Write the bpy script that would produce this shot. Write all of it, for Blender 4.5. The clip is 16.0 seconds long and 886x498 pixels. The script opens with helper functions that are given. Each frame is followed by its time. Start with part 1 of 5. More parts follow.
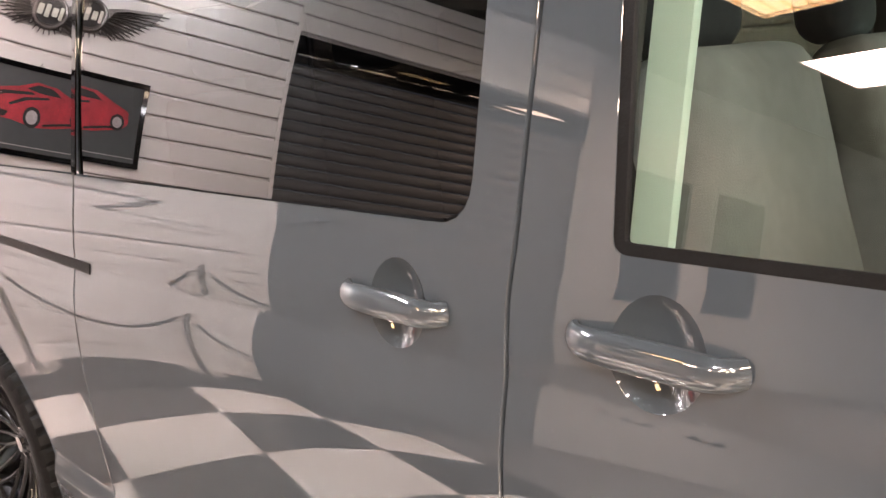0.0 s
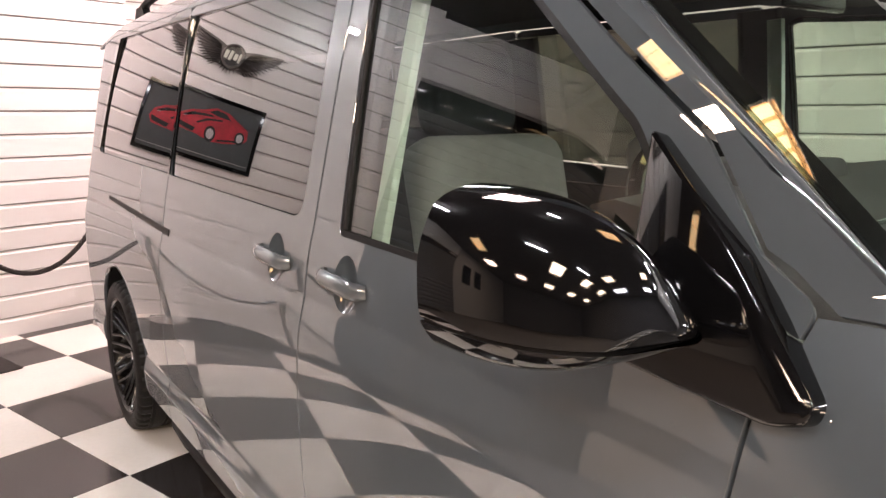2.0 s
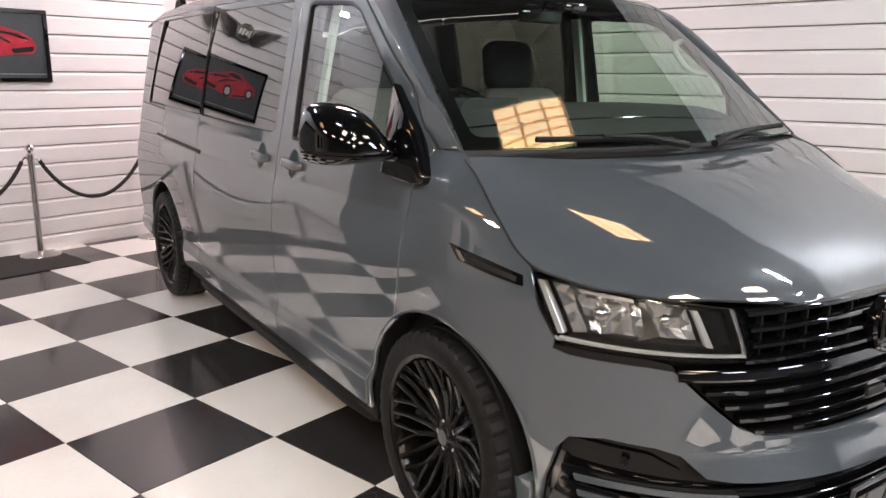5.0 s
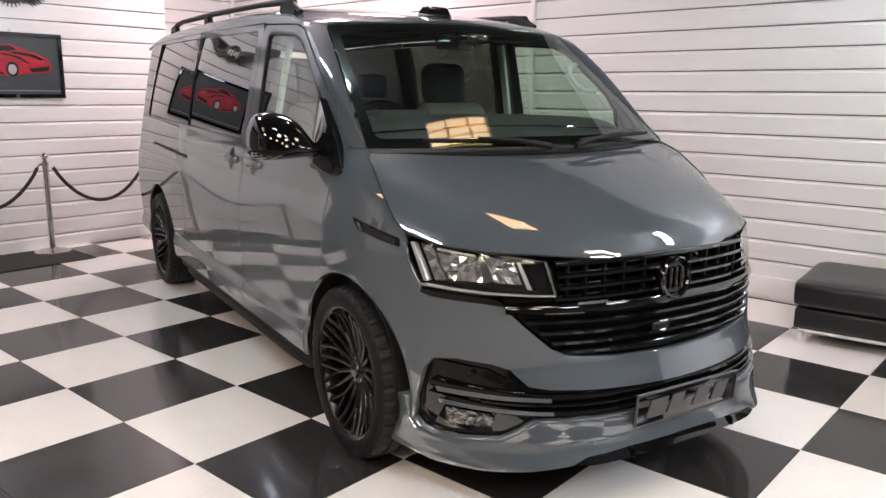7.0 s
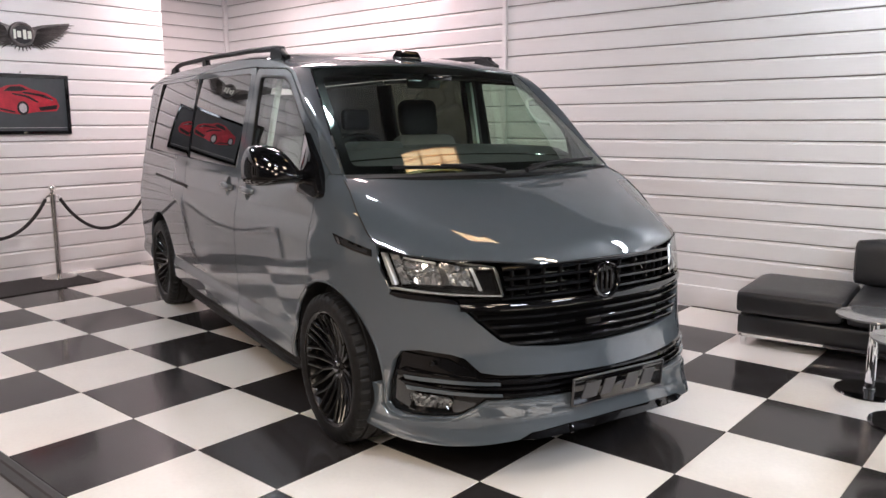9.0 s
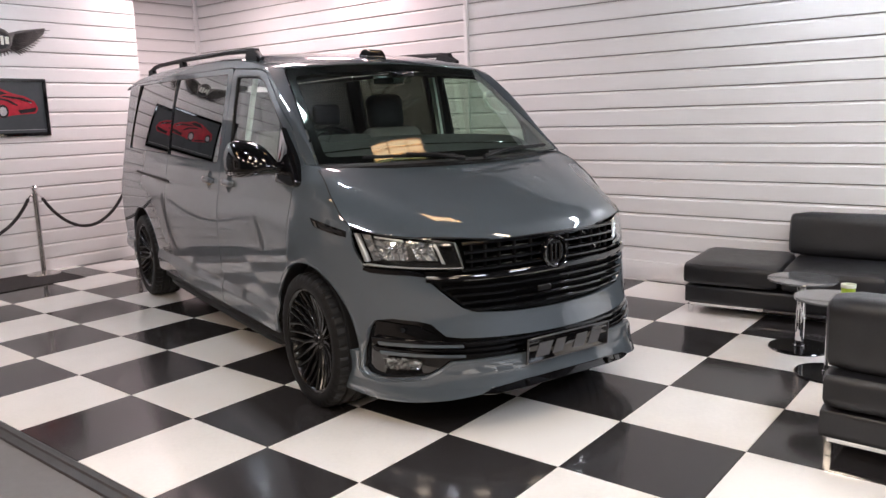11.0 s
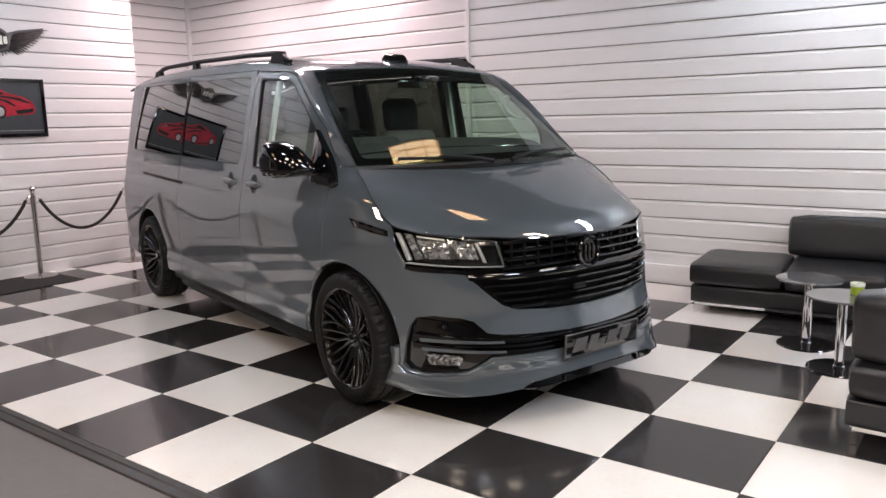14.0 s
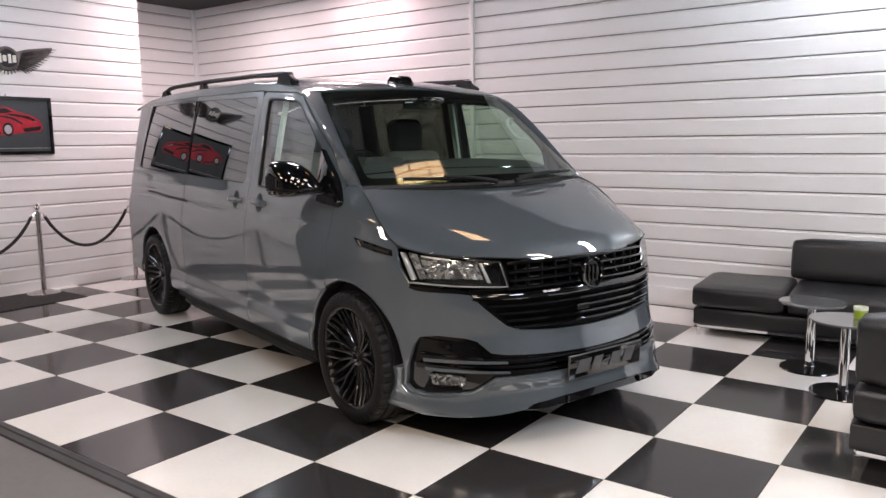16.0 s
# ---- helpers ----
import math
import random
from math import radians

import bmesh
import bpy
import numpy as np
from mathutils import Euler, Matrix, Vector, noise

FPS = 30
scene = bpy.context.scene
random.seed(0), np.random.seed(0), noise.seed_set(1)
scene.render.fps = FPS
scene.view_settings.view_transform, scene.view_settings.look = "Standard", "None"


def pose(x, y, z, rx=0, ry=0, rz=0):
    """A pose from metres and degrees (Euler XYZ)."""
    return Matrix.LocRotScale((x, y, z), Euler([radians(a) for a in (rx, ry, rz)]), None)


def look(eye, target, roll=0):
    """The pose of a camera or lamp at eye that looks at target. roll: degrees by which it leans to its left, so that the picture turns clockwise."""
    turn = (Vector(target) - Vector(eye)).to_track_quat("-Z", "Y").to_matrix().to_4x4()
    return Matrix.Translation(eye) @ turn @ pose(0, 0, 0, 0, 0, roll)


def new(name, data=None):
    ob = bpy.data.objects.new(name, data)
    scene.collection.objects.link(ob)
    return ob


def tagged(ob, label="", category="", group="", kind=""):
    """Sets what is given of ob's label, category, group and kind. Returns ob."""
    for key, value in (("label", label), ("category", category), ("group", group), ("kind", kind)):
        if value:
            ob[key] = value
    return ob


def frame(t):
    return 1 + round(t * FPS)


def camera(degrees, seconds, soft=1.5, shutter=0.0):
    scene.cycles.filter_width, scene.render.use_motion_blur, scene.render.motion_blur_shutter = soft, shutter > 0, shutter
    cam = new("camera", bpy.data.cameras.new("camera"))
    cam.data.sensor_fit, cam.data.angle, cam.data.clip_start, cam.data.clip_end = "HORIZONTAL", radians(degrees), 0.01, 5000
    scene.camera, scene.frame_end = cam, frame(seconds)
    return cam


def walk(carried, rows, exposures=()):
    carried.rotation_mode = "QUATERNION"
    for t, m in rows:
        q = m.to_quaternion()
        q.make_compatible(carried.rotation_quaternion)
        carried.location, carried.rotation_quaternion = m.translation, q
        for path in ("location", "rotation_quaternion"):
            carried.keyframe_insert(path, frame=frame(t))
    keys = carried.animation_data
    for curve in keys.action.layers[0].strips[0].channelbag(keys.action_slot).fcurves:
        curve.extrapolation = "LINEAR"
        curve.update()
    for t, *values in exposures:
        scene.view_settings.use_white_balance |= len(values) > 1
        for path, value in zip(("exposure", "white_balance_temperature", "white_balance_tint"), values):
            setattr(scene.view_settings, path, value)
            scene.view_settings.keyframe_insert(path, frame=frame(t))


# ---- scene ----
from mathutils import geometry

# ---- camera ----
cam = camera(60.3, 16.0, shutter=0.0)
PATH = [
    (0, (0.668, -1.245, 1.425), (2.414, -0.380, 0.972), -4.8),
    (0.5, (0.556, -1.446, 1.446), (2.174, -0.340, 1.046), -3.5),
    (1, (0.37, -1.694, 1.473), (1.957, -0.532, 1.111), -1.6),
    (1.5, (0.322, -2.015, 1.49), (1.891, -0.825, 1.144), -0.7),
    (2, (0.309, -2.276, 1.486), (1.844, -1.044, 1.132), -0.2),
    (2.5, (0.124, -2.495, 1.481), (1.644, -1.25, 1.112), 0.3),
    (3, (-0.053, -2.714, 1.48), (1.443, -1.447, 1.084), 0.5),
    (3.5, (-0.179, -2.983, 1.452), (1.264, -1.664, 1.027), -0.1),
    (4, (-0.341, -3.216, 1.471), (1.126, -1.93, 1.029), 0.1),
    (4.5, (-0.528, -3.405, 1.483), (0.951, -2.136, 1.036), 0.2),
    (5, (-0.605, -3.647, 1.483), (0.885, -2.388, 1.042), 0.4),
    (7.5, (-0.966, -4.571, 1.48), (0.505, -3.267, 1.107), 0.4),
    (8, (-1.028, -4.679, 1.485), (0.443, -3.369, 1.139), 0.3),
    (10.5, (-1.436, -5.11, 1.499), (0.097, -3.866, 1.179), -1.5),
    (11, (-1.475, -5.159, 1.496), (0.059, -3.922, 1.152), -1.7),
    (11.5, (-1.528, -5.115, 1.493), (0.008, -3.887, 1.129), -1.9),
    (12, (-1.645, -4.998, 1.498), (-0.102, -3.784, 1.116), -1.8),
    (12.5, (-1.743, -4.934, 1.494), (-0.181, -3.746, 1.108), -1.6),
    (13, (-1.751, -4.928, 1.493), (-0.178, -3.751, 1.115), -1.5),
    (13.5, (-1.755, -4.941, 1.491), (-0.171, -3.773, 1.137), -1.3),
    (14, (-1.779, -4.942, 1.495), (-0.19, -3.775, 1.162), -1.2),
    (14.5, (-1.8, -4.944, 1.495), (-0.207, -3.774, 1.187), -1.1),
    (15, (-1.806, -4.943, 1.493), (-0.211, -3.771, 1.204), -1.0),
    (15.5, (-1.805, -4.942, 1.494), (-0.209, -3.77, 1.212), -0.8),
    (16, (-1.8, -4.94, 1.491), (-0.205, -3.765, 1.213), -0.7),
]
walk(cam, [(t, look(eye, target, roll)) for t, eye, target, roll in PATH],
     exposures=[(0.0, 2.95, 6600, 18), (1.0, 2.58, 6600, 18), (2.0, 2.4, 6600, 17), (4.0, 2.1, 6150, 13), (8.0, 1.7, 5900, 12), (16.0, 1.54, 5830, 12)])

# ---- world and lights ----
world = bpy.data.worlds.new("world")
scene.world = world
world.use_nodes = True
world.node_tree.nodes["Background"].inputs[0].default_value = (0.9, 0.92, 1.0, 1)
world.node_tree.nodes["Background"].inputs[1].default_value = 0.05

TILE = 0.6
WALL_X = 4.85       # clad side wall
WALL_Y = 3.12       # clad end wall
CORNER_Y = 4.12     # recess behind the end wall
CEILING = 3.3


# ---- materials ----
def material(name, colour, rough=0.5, metal=0.0, coat=0.0, vary=0.08, scale=8.0, bump=0.0, bump_scale=60.0, spec=0.5,
             rough_vary=0.0, emit=0.0, stretch=(1, 1, 1), per_object=0.0, coat_rough=0.02, coat_ior=1.5):
    m = bpy.data.materials.new(name)
    m.use_nodes = True
    nt = m.node_tree
    n, l = nt.nodes, nt.links
    b = n["Principled BSDF"]
    b.inputs["Roughness"].default_value, b.inputs["Metallic"].default_value = rough, metal
    b.inputs["Coat Weight"].default_value, b.inputs["Coat Roughness"].default_value = coat, coat_rough
    b.inputs["Specular IOR Level"].default_value, b.inputs["Coat IOR"].default_value = spec, coat_ior
    co = n.new("ShaderNodeTexCoord")
    mp = n.new("ShaderNodeMapping")
    mp.inputs["Scale"].default_value = stretch
    l.new(co.outputs["Object"], mp.inputs[0])

    def fac(s, detail):
        t = n.new("ShaderNodeTexNoise")
        t.inputs["Scale"].default_value, t.inputs["Detail"].default_value = s, detail
        l.new(mp.outputs[0], t.inputs["Vector"])
        return t.outputs["Fac"]

    big, fine = fac(scale, 3), fac(scale * 9, 4)
    mix = n.new("ShaderNodeMath")
    mix.operation = "MULTIPLY_ADD"
    mix.inputs[1].default_value = 0.5
    l.new(fine, mix.inputs[0])
    half = n.new("ShaderNodeMath")
    half.operation = "MULTIPLY"
    half.inputs[1].default_value = 0.5
    l.new(big, half.inputs[0])
    l.new(half.outputs[0], mix.inputs[2])
    value = mix.outputs[0]
    if per_object:
        info = n.new("ShaderNodeObjectInfo")
        add = n.new("ShaderNodeMath")
        add.operation = "MULTIPLY_ADD"
        add.inputs[1].default_value = per_object
        l.new(info.outputs["Random"], add.inputs[0])
        l.new(value, add.inputs[2])
        value = add.outputs[0]
    ramp = n.new("ShaderNodeValToRGB")
    ramp.color_ramp.elements[0].position, ramp.color_ramp.elements[1].position = 0.3, 0.7
    ramp.color_ramp.elements[0].color = (*[c * (1 - vary) for c in colour], 1)
    ramp.color_ramp.elements[1].color = (*[min(1, c * (1 + vary)) for c in colour], 1)
    l.new(value, ramp.inputs[0])
    l.new(ramp.outputs[0], b.inputs["Base Color"])
    if rough_vary:
        rr = n.new("ShaderNodeMapRange")
        rr.inputs[3].default_value, rr.inputs[4].default_value = max(0.02, rough - rough_vary), rough + rough_vary
        l.new(big, rr.inputs[0])
        l.new(rr.outputs[0], b.inputs["Roughness"])
    if bump:
        bp = n.new("ShaderNodeBump")
        bp.inputs["Strength"].default_value, bp.inputs["Distance"].default_value = bump, 0.004
        l.new(fac(bump_scale, 3), bp.inputs["Height"])
        l.new(bp.outputs[0], b.inputs["Normal"])
    if emit:
        b.inputs["Emission Color"].default_value = (*colour, 1)
        b.inputs["Emission Strength"].default_value = emit
    return m


def glass(name, tint, head_on=0.09, power=3.6):
    """Thin pane: tinted see-through with a mirror gloss that rises with the angle."""
    m = bpy.data.materials.new(name)
    m.use_nodes = True
    nt = m.node_tree
    n, l = nt.nodes, nt.links
    n.remove(n["Principled BSDF"])
    tr, gl, lw, mx = (n.new("ShaderNode" + k) for k in ("BsdfTransparent", "BsdfGlossy", "LayerWeight", "MixShader"))
    tr.inputs[0].default_value = (*tint, 1)
    gl.inputs["Roughness"].default_value = 0.01
    p, k = n.new("ShaderNodeMath"), n.new("ShaderNodeMath")
    p.operation, p.inputs[1].default_value = "POWER", power
    lw.inputs["Blend"].default_value = 0.5
    l.new(lw.outputs["Facing"], p.inputs[0])
    k.operation, k.use_clamp = "MULTIPLY_ADD", True
    k.inputs[1].default_value, k.inputs[2].default_value = 1 - head_on, head_on
    l.new(p.outputs[0], k.inputs[0])
    l.new(k.outputs[0], mx.inputs[0])
    l.new(tr.outputs[0], mx.inputs[1])
    l.new(gl.outputs[0], mx.inputs[2])
    l.new(mx.outputs[0], n["Material Output"].inputs[0])
    return m


PAINT = material("grey_paint", (0.076, 0.093, 0.108), 0.40, 0, 1.0, 0.03, 3, coat_rough=0.004, spec=0.1, coat_ior=2.4)
GLOSS_BLACK = material("gloss_black", (0.003, 0.003, 0.0035), 0.06, 0, 0.6, 0.1, 12)
MATT_BLACK = material("black_plastic", (0.007, 0.007, 0.0075), 0.5, 0, 0, 0.25, 30, 0.15, 300, spec=0.22)
SHELL_BLACK = material("dark_inner", (0.006, 0.006, 0.0065), 0.7, 0, 0, 0.2, 10)
RUBBER = material("tyre_rubber", (0.0045, 0.0043, 0.0044), 0.55, 0, 0, 0.35, 14, 0.25, 180, rough_vary=0.1, spec=0.3)
RIM_BLACK = material("satin_black_alloy", (0.003, 0.003, 0.0033), 0.22, 0.0, 0.2, 0.12, 20, spec=0.35)
CHROME = material("chrome", (0.82, 0.82, 0.83), 0.06, 1.0, 0, 0.03, 10)
STEEL = material("brushed_steel", (0.62, 0.61, 0.60), 0.2, 1.0, 0, 0.06, 20, 0.05, 200)
LENS = glass("clear_lens", (0.93, 0.95, 0.95), 0.05, 5.0)
CLEAR_GLASS = glass("front_glass", (0.72, 0.86, 0.75), 0.13, 3.2)
PRIVACY_GLASS = glass("privacy_glass", (0.085, 0.09, 0.072), 0.16, 3.2)
REAR_GLASS = glass("rear_privacy_glass", (0.05, 0.052, 0.05), 0.18, 3.2)
SEAT_DARK = material("dark_seat_cloth", (0.022, 0.025, 0.03), 0.85, 0, 0, 0.25, 30, 0.3, 400)
SEAT_GREY = material("grey_seat_cloth", (0.19, 0.19, 0.186), 0.85, 0, 0, 0.15, 30, 0.3, 400)
TRIM_PALE = material("pale_trim", (0.62, 0.72, 0.65), 0.5, 0, 0, 0.04, 10, 0.05, 200)
BADGE = material("small_dark_badge", (0.03, 0.03, 0.03), 0.3, 0.6, 0, 0.1, 30)
LAMP_GREY = material("lamp_inner_grey", (0.12, 0.12, 0.125), 0.2, 0.9, 0, 0.1, 20)
LAMP_WHITE = material("pale_lamp_bezel", (0.62, 0.62, 0.62), 0.25, 0.5, 0.3, 0.05, 20)
LAMP_SILVER = material("silver_lamp_reflector", (0.85, 0.85, 0.86), 0.08, 0.88, 0, 0.04, 20)
FOG_SILVER = material("fog_lamp_reflector", (0.30, 0.30, 0.305), 0.15, 0.9, 0, 0.1, 20)
DASH = material("dash_plastic", (0.05, 0.054, 0.055), 0.6, 0, 0, 0.2, 20, 0.3, 350)
HEADLINER = material("headliner", (0.035, 0.035, 0.034), 0.9, 0, 0, 0.1, 20, 0.2, 300)
CLADDING = material("white_cladding", (0.82, 0.81, 0.80), 0.30, 0, 0, 0.025, 2.5, 0.05, 25, rough_vary=0.08, stretch=(0.4, 0.4, 3), per_object=0.15)
WHITE_TILE = material("white_tile", (0.86, 0.84, 0.80), 0.10, 0, 0, 0.05, 5, 0.008, 30, rough_vary=0.04, per_object=0.3)
DARK_TILE = material("dark_tile", (0.027, 0.025, 0.0255), 0.13, 0, 0, 0.25, 6, 0.008, 30, rough_vary=0.04, per_object=0.3)
GROUT = material("tile_joint", (0.12, 0.11, 0.105), 0.8, 0, 0, 0.2, 20)
WALL_BACK = material("wall_backing", (0.30, 0.29, 0.285), 0.8, 0, 0, 0.1, 6)
GREY_FLOOR = material("grey_vinyl", (0.135, 0.125, 0.12), 0.42, 0, 0, 0.1, 3, 0.06, 150, rough_vary=0.1)
EDGE_TRIM = material("floor_edge_trim", (0.05, 0.046, 0.045), 0.45, 0.3, 0, 0.2, 14)
LEATHER = material("black_leather", (0.011, 0.011, 0.0125), 0.38, 0, 0.1, 0.25, 10, 0.3, 260, rough_vary=0.07)
MAT_FIBRE = material("door_mat_fibre", (0.035, 0.031, 0.03), 0.95, 0, 0, 0.6, 60, 0.8, 500)
ROPE = material("black_rope", (0.02, 0.017, 0.016), 0.8, 0, 0, 0.4, 60, 0.4, 300)
CEIL = material("ceiling_dark", (0.035, 0.034, 0.034), 0.85, 0, 0, 0.15, 2)
# lack of light at the room's far ends is put into this dark colour
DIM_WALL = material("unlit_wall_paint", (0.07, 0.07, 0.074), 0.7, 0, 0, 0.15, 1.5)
PALE_WALL = material("pale_wall_paint", (0.36, 0.355, 0.35), 0.6, 0, 0, 0.06, 3)
NIGHT_PANE = material("dark_window_pane", (0.008, 0.011, 0.016), 0.05, 0, 0, 0.1, 3)
SHUTTER = material("shutter_grey", (0.12, 0.12, 0.124), 0.45, 0.2, 0, 0.15, 4)
GOLD_LIGHT = material("golden_tube_cover", (1.0, 0.72, 0.38), 0.5, emit=1.4, vary=0.0)
TAN_LIGHT = material("golden_diffuser", (1.0, 0.62, 0.28), 0.5, emit=0.24, vary=0.0)
WARM_LIGHT = ((1.0, 0.76, 0.70), 7.2)      # colour and radiance of the panel
WEST_LIGHT = ((1.0, 0.78, 0.55), 7.0)      # colour and radiance of the panel
BAY_LIGHT = ((1.0, 0.74, 0.56), 7.5)      # colour and radiance of the panel
DIM_LIGHT = ((1.0, 0.78, 0.55), 5.0)      # colour and radiance of the panel
PLAIN_LIGHT = ((0.94, 0.96, 1.0), 8.0)      # colour and radiance of the panel
ROSE_LIGHT = ((1.0, 0.66, 0.62), 10.0)      # colour and radiance of the panel
WHITE_LIGHT = material("white_tube", (0.98, 1.0, 1.0), 0.5, emit=60.0, vary=0.0)
DIFFUSER = material("milky_diffuser", (0.8, 0.78, 0.74), 0.5, 0, 0, 0.03, 5)
PIC_DARK = material("picture_slate", (0.05, 0.06, 0.065), 0.32, 0, 0, 0.12, 4)
PIC_RED = material("picture_red", (0.40, 0.016, 0.032), 0.32, 0, 0, 0.5, 14)
PIC_BLACK = material("picture_black", (0.006, 0.006, 0.0065), 0.32, 0, 0, 0.1, 9)
PIC_SILVER = material("picture_silver", (0.45, 0.45, 0.46), 0.32, 0, 0, 0.3, 40)
PEWTER = material("pewter_relief", (0.16, 0.15, 0.145), 0.35, 0.75, 0, 0.5, 16, 0.3, 80)
GREEN = material("green_wax", (0.36, 0.50, 0.03), 0.3, 0, 0.4, 0.1, 12)
FROSTED = material("pale_label", (0.75, 0.78, 0.70), 0.5, 0, 0, 0.05, 12)
TABLE_GLASS = material("smoked_glass", (0.10, 0.105, 0.11), 0.06, 0, 0.5, 0.05, 6)
RED_LENS = material("tail_lamp_red", (0.25, 0.01, 0.01), 0.1, 0, 0.8, 0.1, 12)
PLATE_SILVER = material("plate_silver", (0.10, 0.10, 0.105), 0.45, 0.3, 0, 0.1, 30)


# ---- mesh helpers ----
def thing(name, label, category, m=None, group="", kind=""):
    ob = new(name)
    if m is not None:
        ob.matrix_world = m
    return tagged(ob, label, category, group, kind)


def part(name, bm, mat, parent=None, label="", smooth=True, angle=35):
    """Links a bmesh as one mesh object under a thing or a part."""
    me = bpy.data.meshes.new(name)
    bmesh.ops.recalc_face_normals(bm, faces=bm.faces[:])
    bm.to_mesh(me)
    bm.free()
    me.materials.append(mat)
    if smooth:
        me.shade_smooth()
        me.set_sharp_from_angle(angle=radians(angle))
    ob = new(name, me)
    ob.parent = parent
    return tagged(ob, label)


def part_of(name, me, parent, m=None, label=""):
    """Another object on an existing mesh."""
    ob = new(name, me)
    ob.parent = parent
    if m is not None:
        ob.matrix_local = m
    return tagged(ob, label)


def box(bm, x0, x1, y0, y1, z0, z1, bevel=0.0, seg=2, m=None):
    r = bmesh.ops.create_cube(bm, size=1)
    vs = r["verts"]
    mat = Matrix.Translation(((x0 + x1) / 2, (y0 + y1) / 2, (z0 + z1) / 2)) @ Matrix.Diagonal((x1 - x0, y1 - y0, z1 - z0, 1))
    bmesh.ops.transform(bm, matrix=mat, verts=vs)
    if bevel:
        es = list({e for v in vs for e in v.link_edges})
        r = bmesh.ops.bevel(bm, geom=es, offset=bevel, segments=seg, profile=0.5, affect="EDGES")
        vs = list({v for f in r["faces"] for v in f.verts} | {v for v in vs if v.is_valid})
    if m is not None:
        bmesh.ops.transform(bm, matrix=m, verts=[v for v in vs if v.is_valid])
    return bm


def cushion(x0, x1, y0, y1, z0, z1, bevel, puff):
    """A soft block: bevelled, with bulging faces."""
    bm = bmesh.new()
    box(bm, x0, x1, y0, y1, z0, z1)
    bmesh.ops.subdivide_edges(bm, edges=bm.edges[:], cuts=9, use_grid_fill=True)
    c = Vector(((x0 + x1) / 2, (y0 + y1) / 2, (z0 + z1) / 2))
    h = Vector(((x1 - x0) / 2, (y1 - y0) / 2, (z1 - z0) / 2))
    for v in bm.verts:
        d = v.co - c
        q = [max(-1, min(1, d[i] / h[i])) for i in range(3)]
        for i in range(3):
            j, k = (i + 1) % 3, (i + 2) % 3
            d[i] += q[i] * puff * (1 - q[j] ** 4) * (1 - q[k] ** 4)
        # rounded edges
        inner = Vector([max(-(h[i] - bevel), min(h[i] - bevel, d[i])) for i in range(3)])
        out = d - inner
        if out.length > bevel:
            out = out.normalized() * bevel
        v.co = c + inner + out + 0.004 * noise.noise_vector(v.co * 5)
    return bm


def lathe(profile, steps=48, axis="Z", bm=None, closed=False):
    """Revolves (radius, height) points."""
    bm = bm or bmesh.new()
    rings = []
    for k in range(steps):
        a = 2 * math.pi * k / steps
        c, s = math.cos(a), math.sin(a)
        ring = []
        for r, h in profile:
            ring.append(bm.verts.new((r * c, r * s, h) if axis == "Z" else (r * c, h, r * s)))
        rings.append(ring)
    m = len(profile)
    for k in range(steps):
        p, q = rings[k], rings[(k + 1) % steps]
        for i in range(m if closed else m - 1):
            j = (i + 1) % m
            bm.faces.new((p[i], q[i], q[j], p[j]))
    bmesh.ops.remove_doubles(bm, verts=bm.verts[:], dist=1e-5)
    return bm


def tube(points, r, sides=10, bm=None, caps=True, flat=1.0):
    """A round bar along a line of points; r may be a list."""
    bm = bm or bmesh.new()
    pts = [Vector(p) for p in points]
    rs = [float(q) for q in r] if isinstance(r, (list, tuple)) else [r] * len(pts)
    rings, up = [], None
    for i, p in enumerate(pts):
        d = (pts[min(i + 1, len(pts) - 1)] - pts[max(i - 1, 0)]).normalized()
        if up is None:
            up = Vector((0, 0, 1)) if abs(d.z) < 0.9 else Vector((1, 0, 0))
        side = d.cross(up).normalized()
        up = side.cross(d).normalized()
        rings.append([bm.verts.new(p + rs[i] * (side * math.cos(2 * math.pi * k / sides) + flat * up * math.sin(2 * math.pi * k / sides))) for k in range(sides)])
    for a, b in zip(rings, rings[1:]):
        for k in range(sides):
            bm.faces.new((a[k], a[(k + 1) % sides], b[(k + 1) % sides], b[k]))
    if caps:
        bm.faces.new(rings[0][::-1])
        bm.faces.new(rings[-1])
    return bm


def prism(points, depth, m=None, bm=None, bevel=0.0):
    """A flat outline in x-z, pushed back along +y."""
    bm = bm or bmesh.new()
    front = [bm.verts.new((x, 0, z)) for x, z in points]
    back = [bm.verts.new((x, depth, z)) for x, z in points]
    fs = [bm.faces.new(front), bm.faces.new(back[::-1])]
    for i in range(len(points)):
        j = (i + 1) % len(points)
        fs.append(bm.faces.new((front[j], front[i], back[i], back[j])))
    bmesh.ops.triangulate(bm, faces=fs[:2])
    if m is not None:
        bmesh.ops.transform(bm, matrix=m, verts=front + back)
    return bm


def smooth_curve(xs, ys, sigma):
    """A softened line through points, as a function."""
    lo, hi = xs[0], xs[-1]
    d = (hi - lo) / 4000
    pad = int(4 * sigma / d) + 1
    g = np.arange(-pad, 4001 + pad) * d + lo
    y = np.interp(g, xs, ys)
    y[:pad] = ys[0] + (g[:pad] - lo) * (ys[1] - ys[0]) / (xs[1] - xs[0])
    y[-pad:] = ys[-1] + (g[-pad:] - hi) * (ys[-1] - ys[-2]) / (xs[-1] - xs[-2])
    k = np.exp(-0.5 * (np.arange(-pad, pad + 1) * d / sigma) ** 2)
    out = np.convolve(y, k / k.sum(), "valid")
    gx = g[pad:-pad] if len(out) == len(g) - 2 * pad else np.linspace(lo, hi, len(out))
    return lambda x: float(np.interp(x, gx, out))


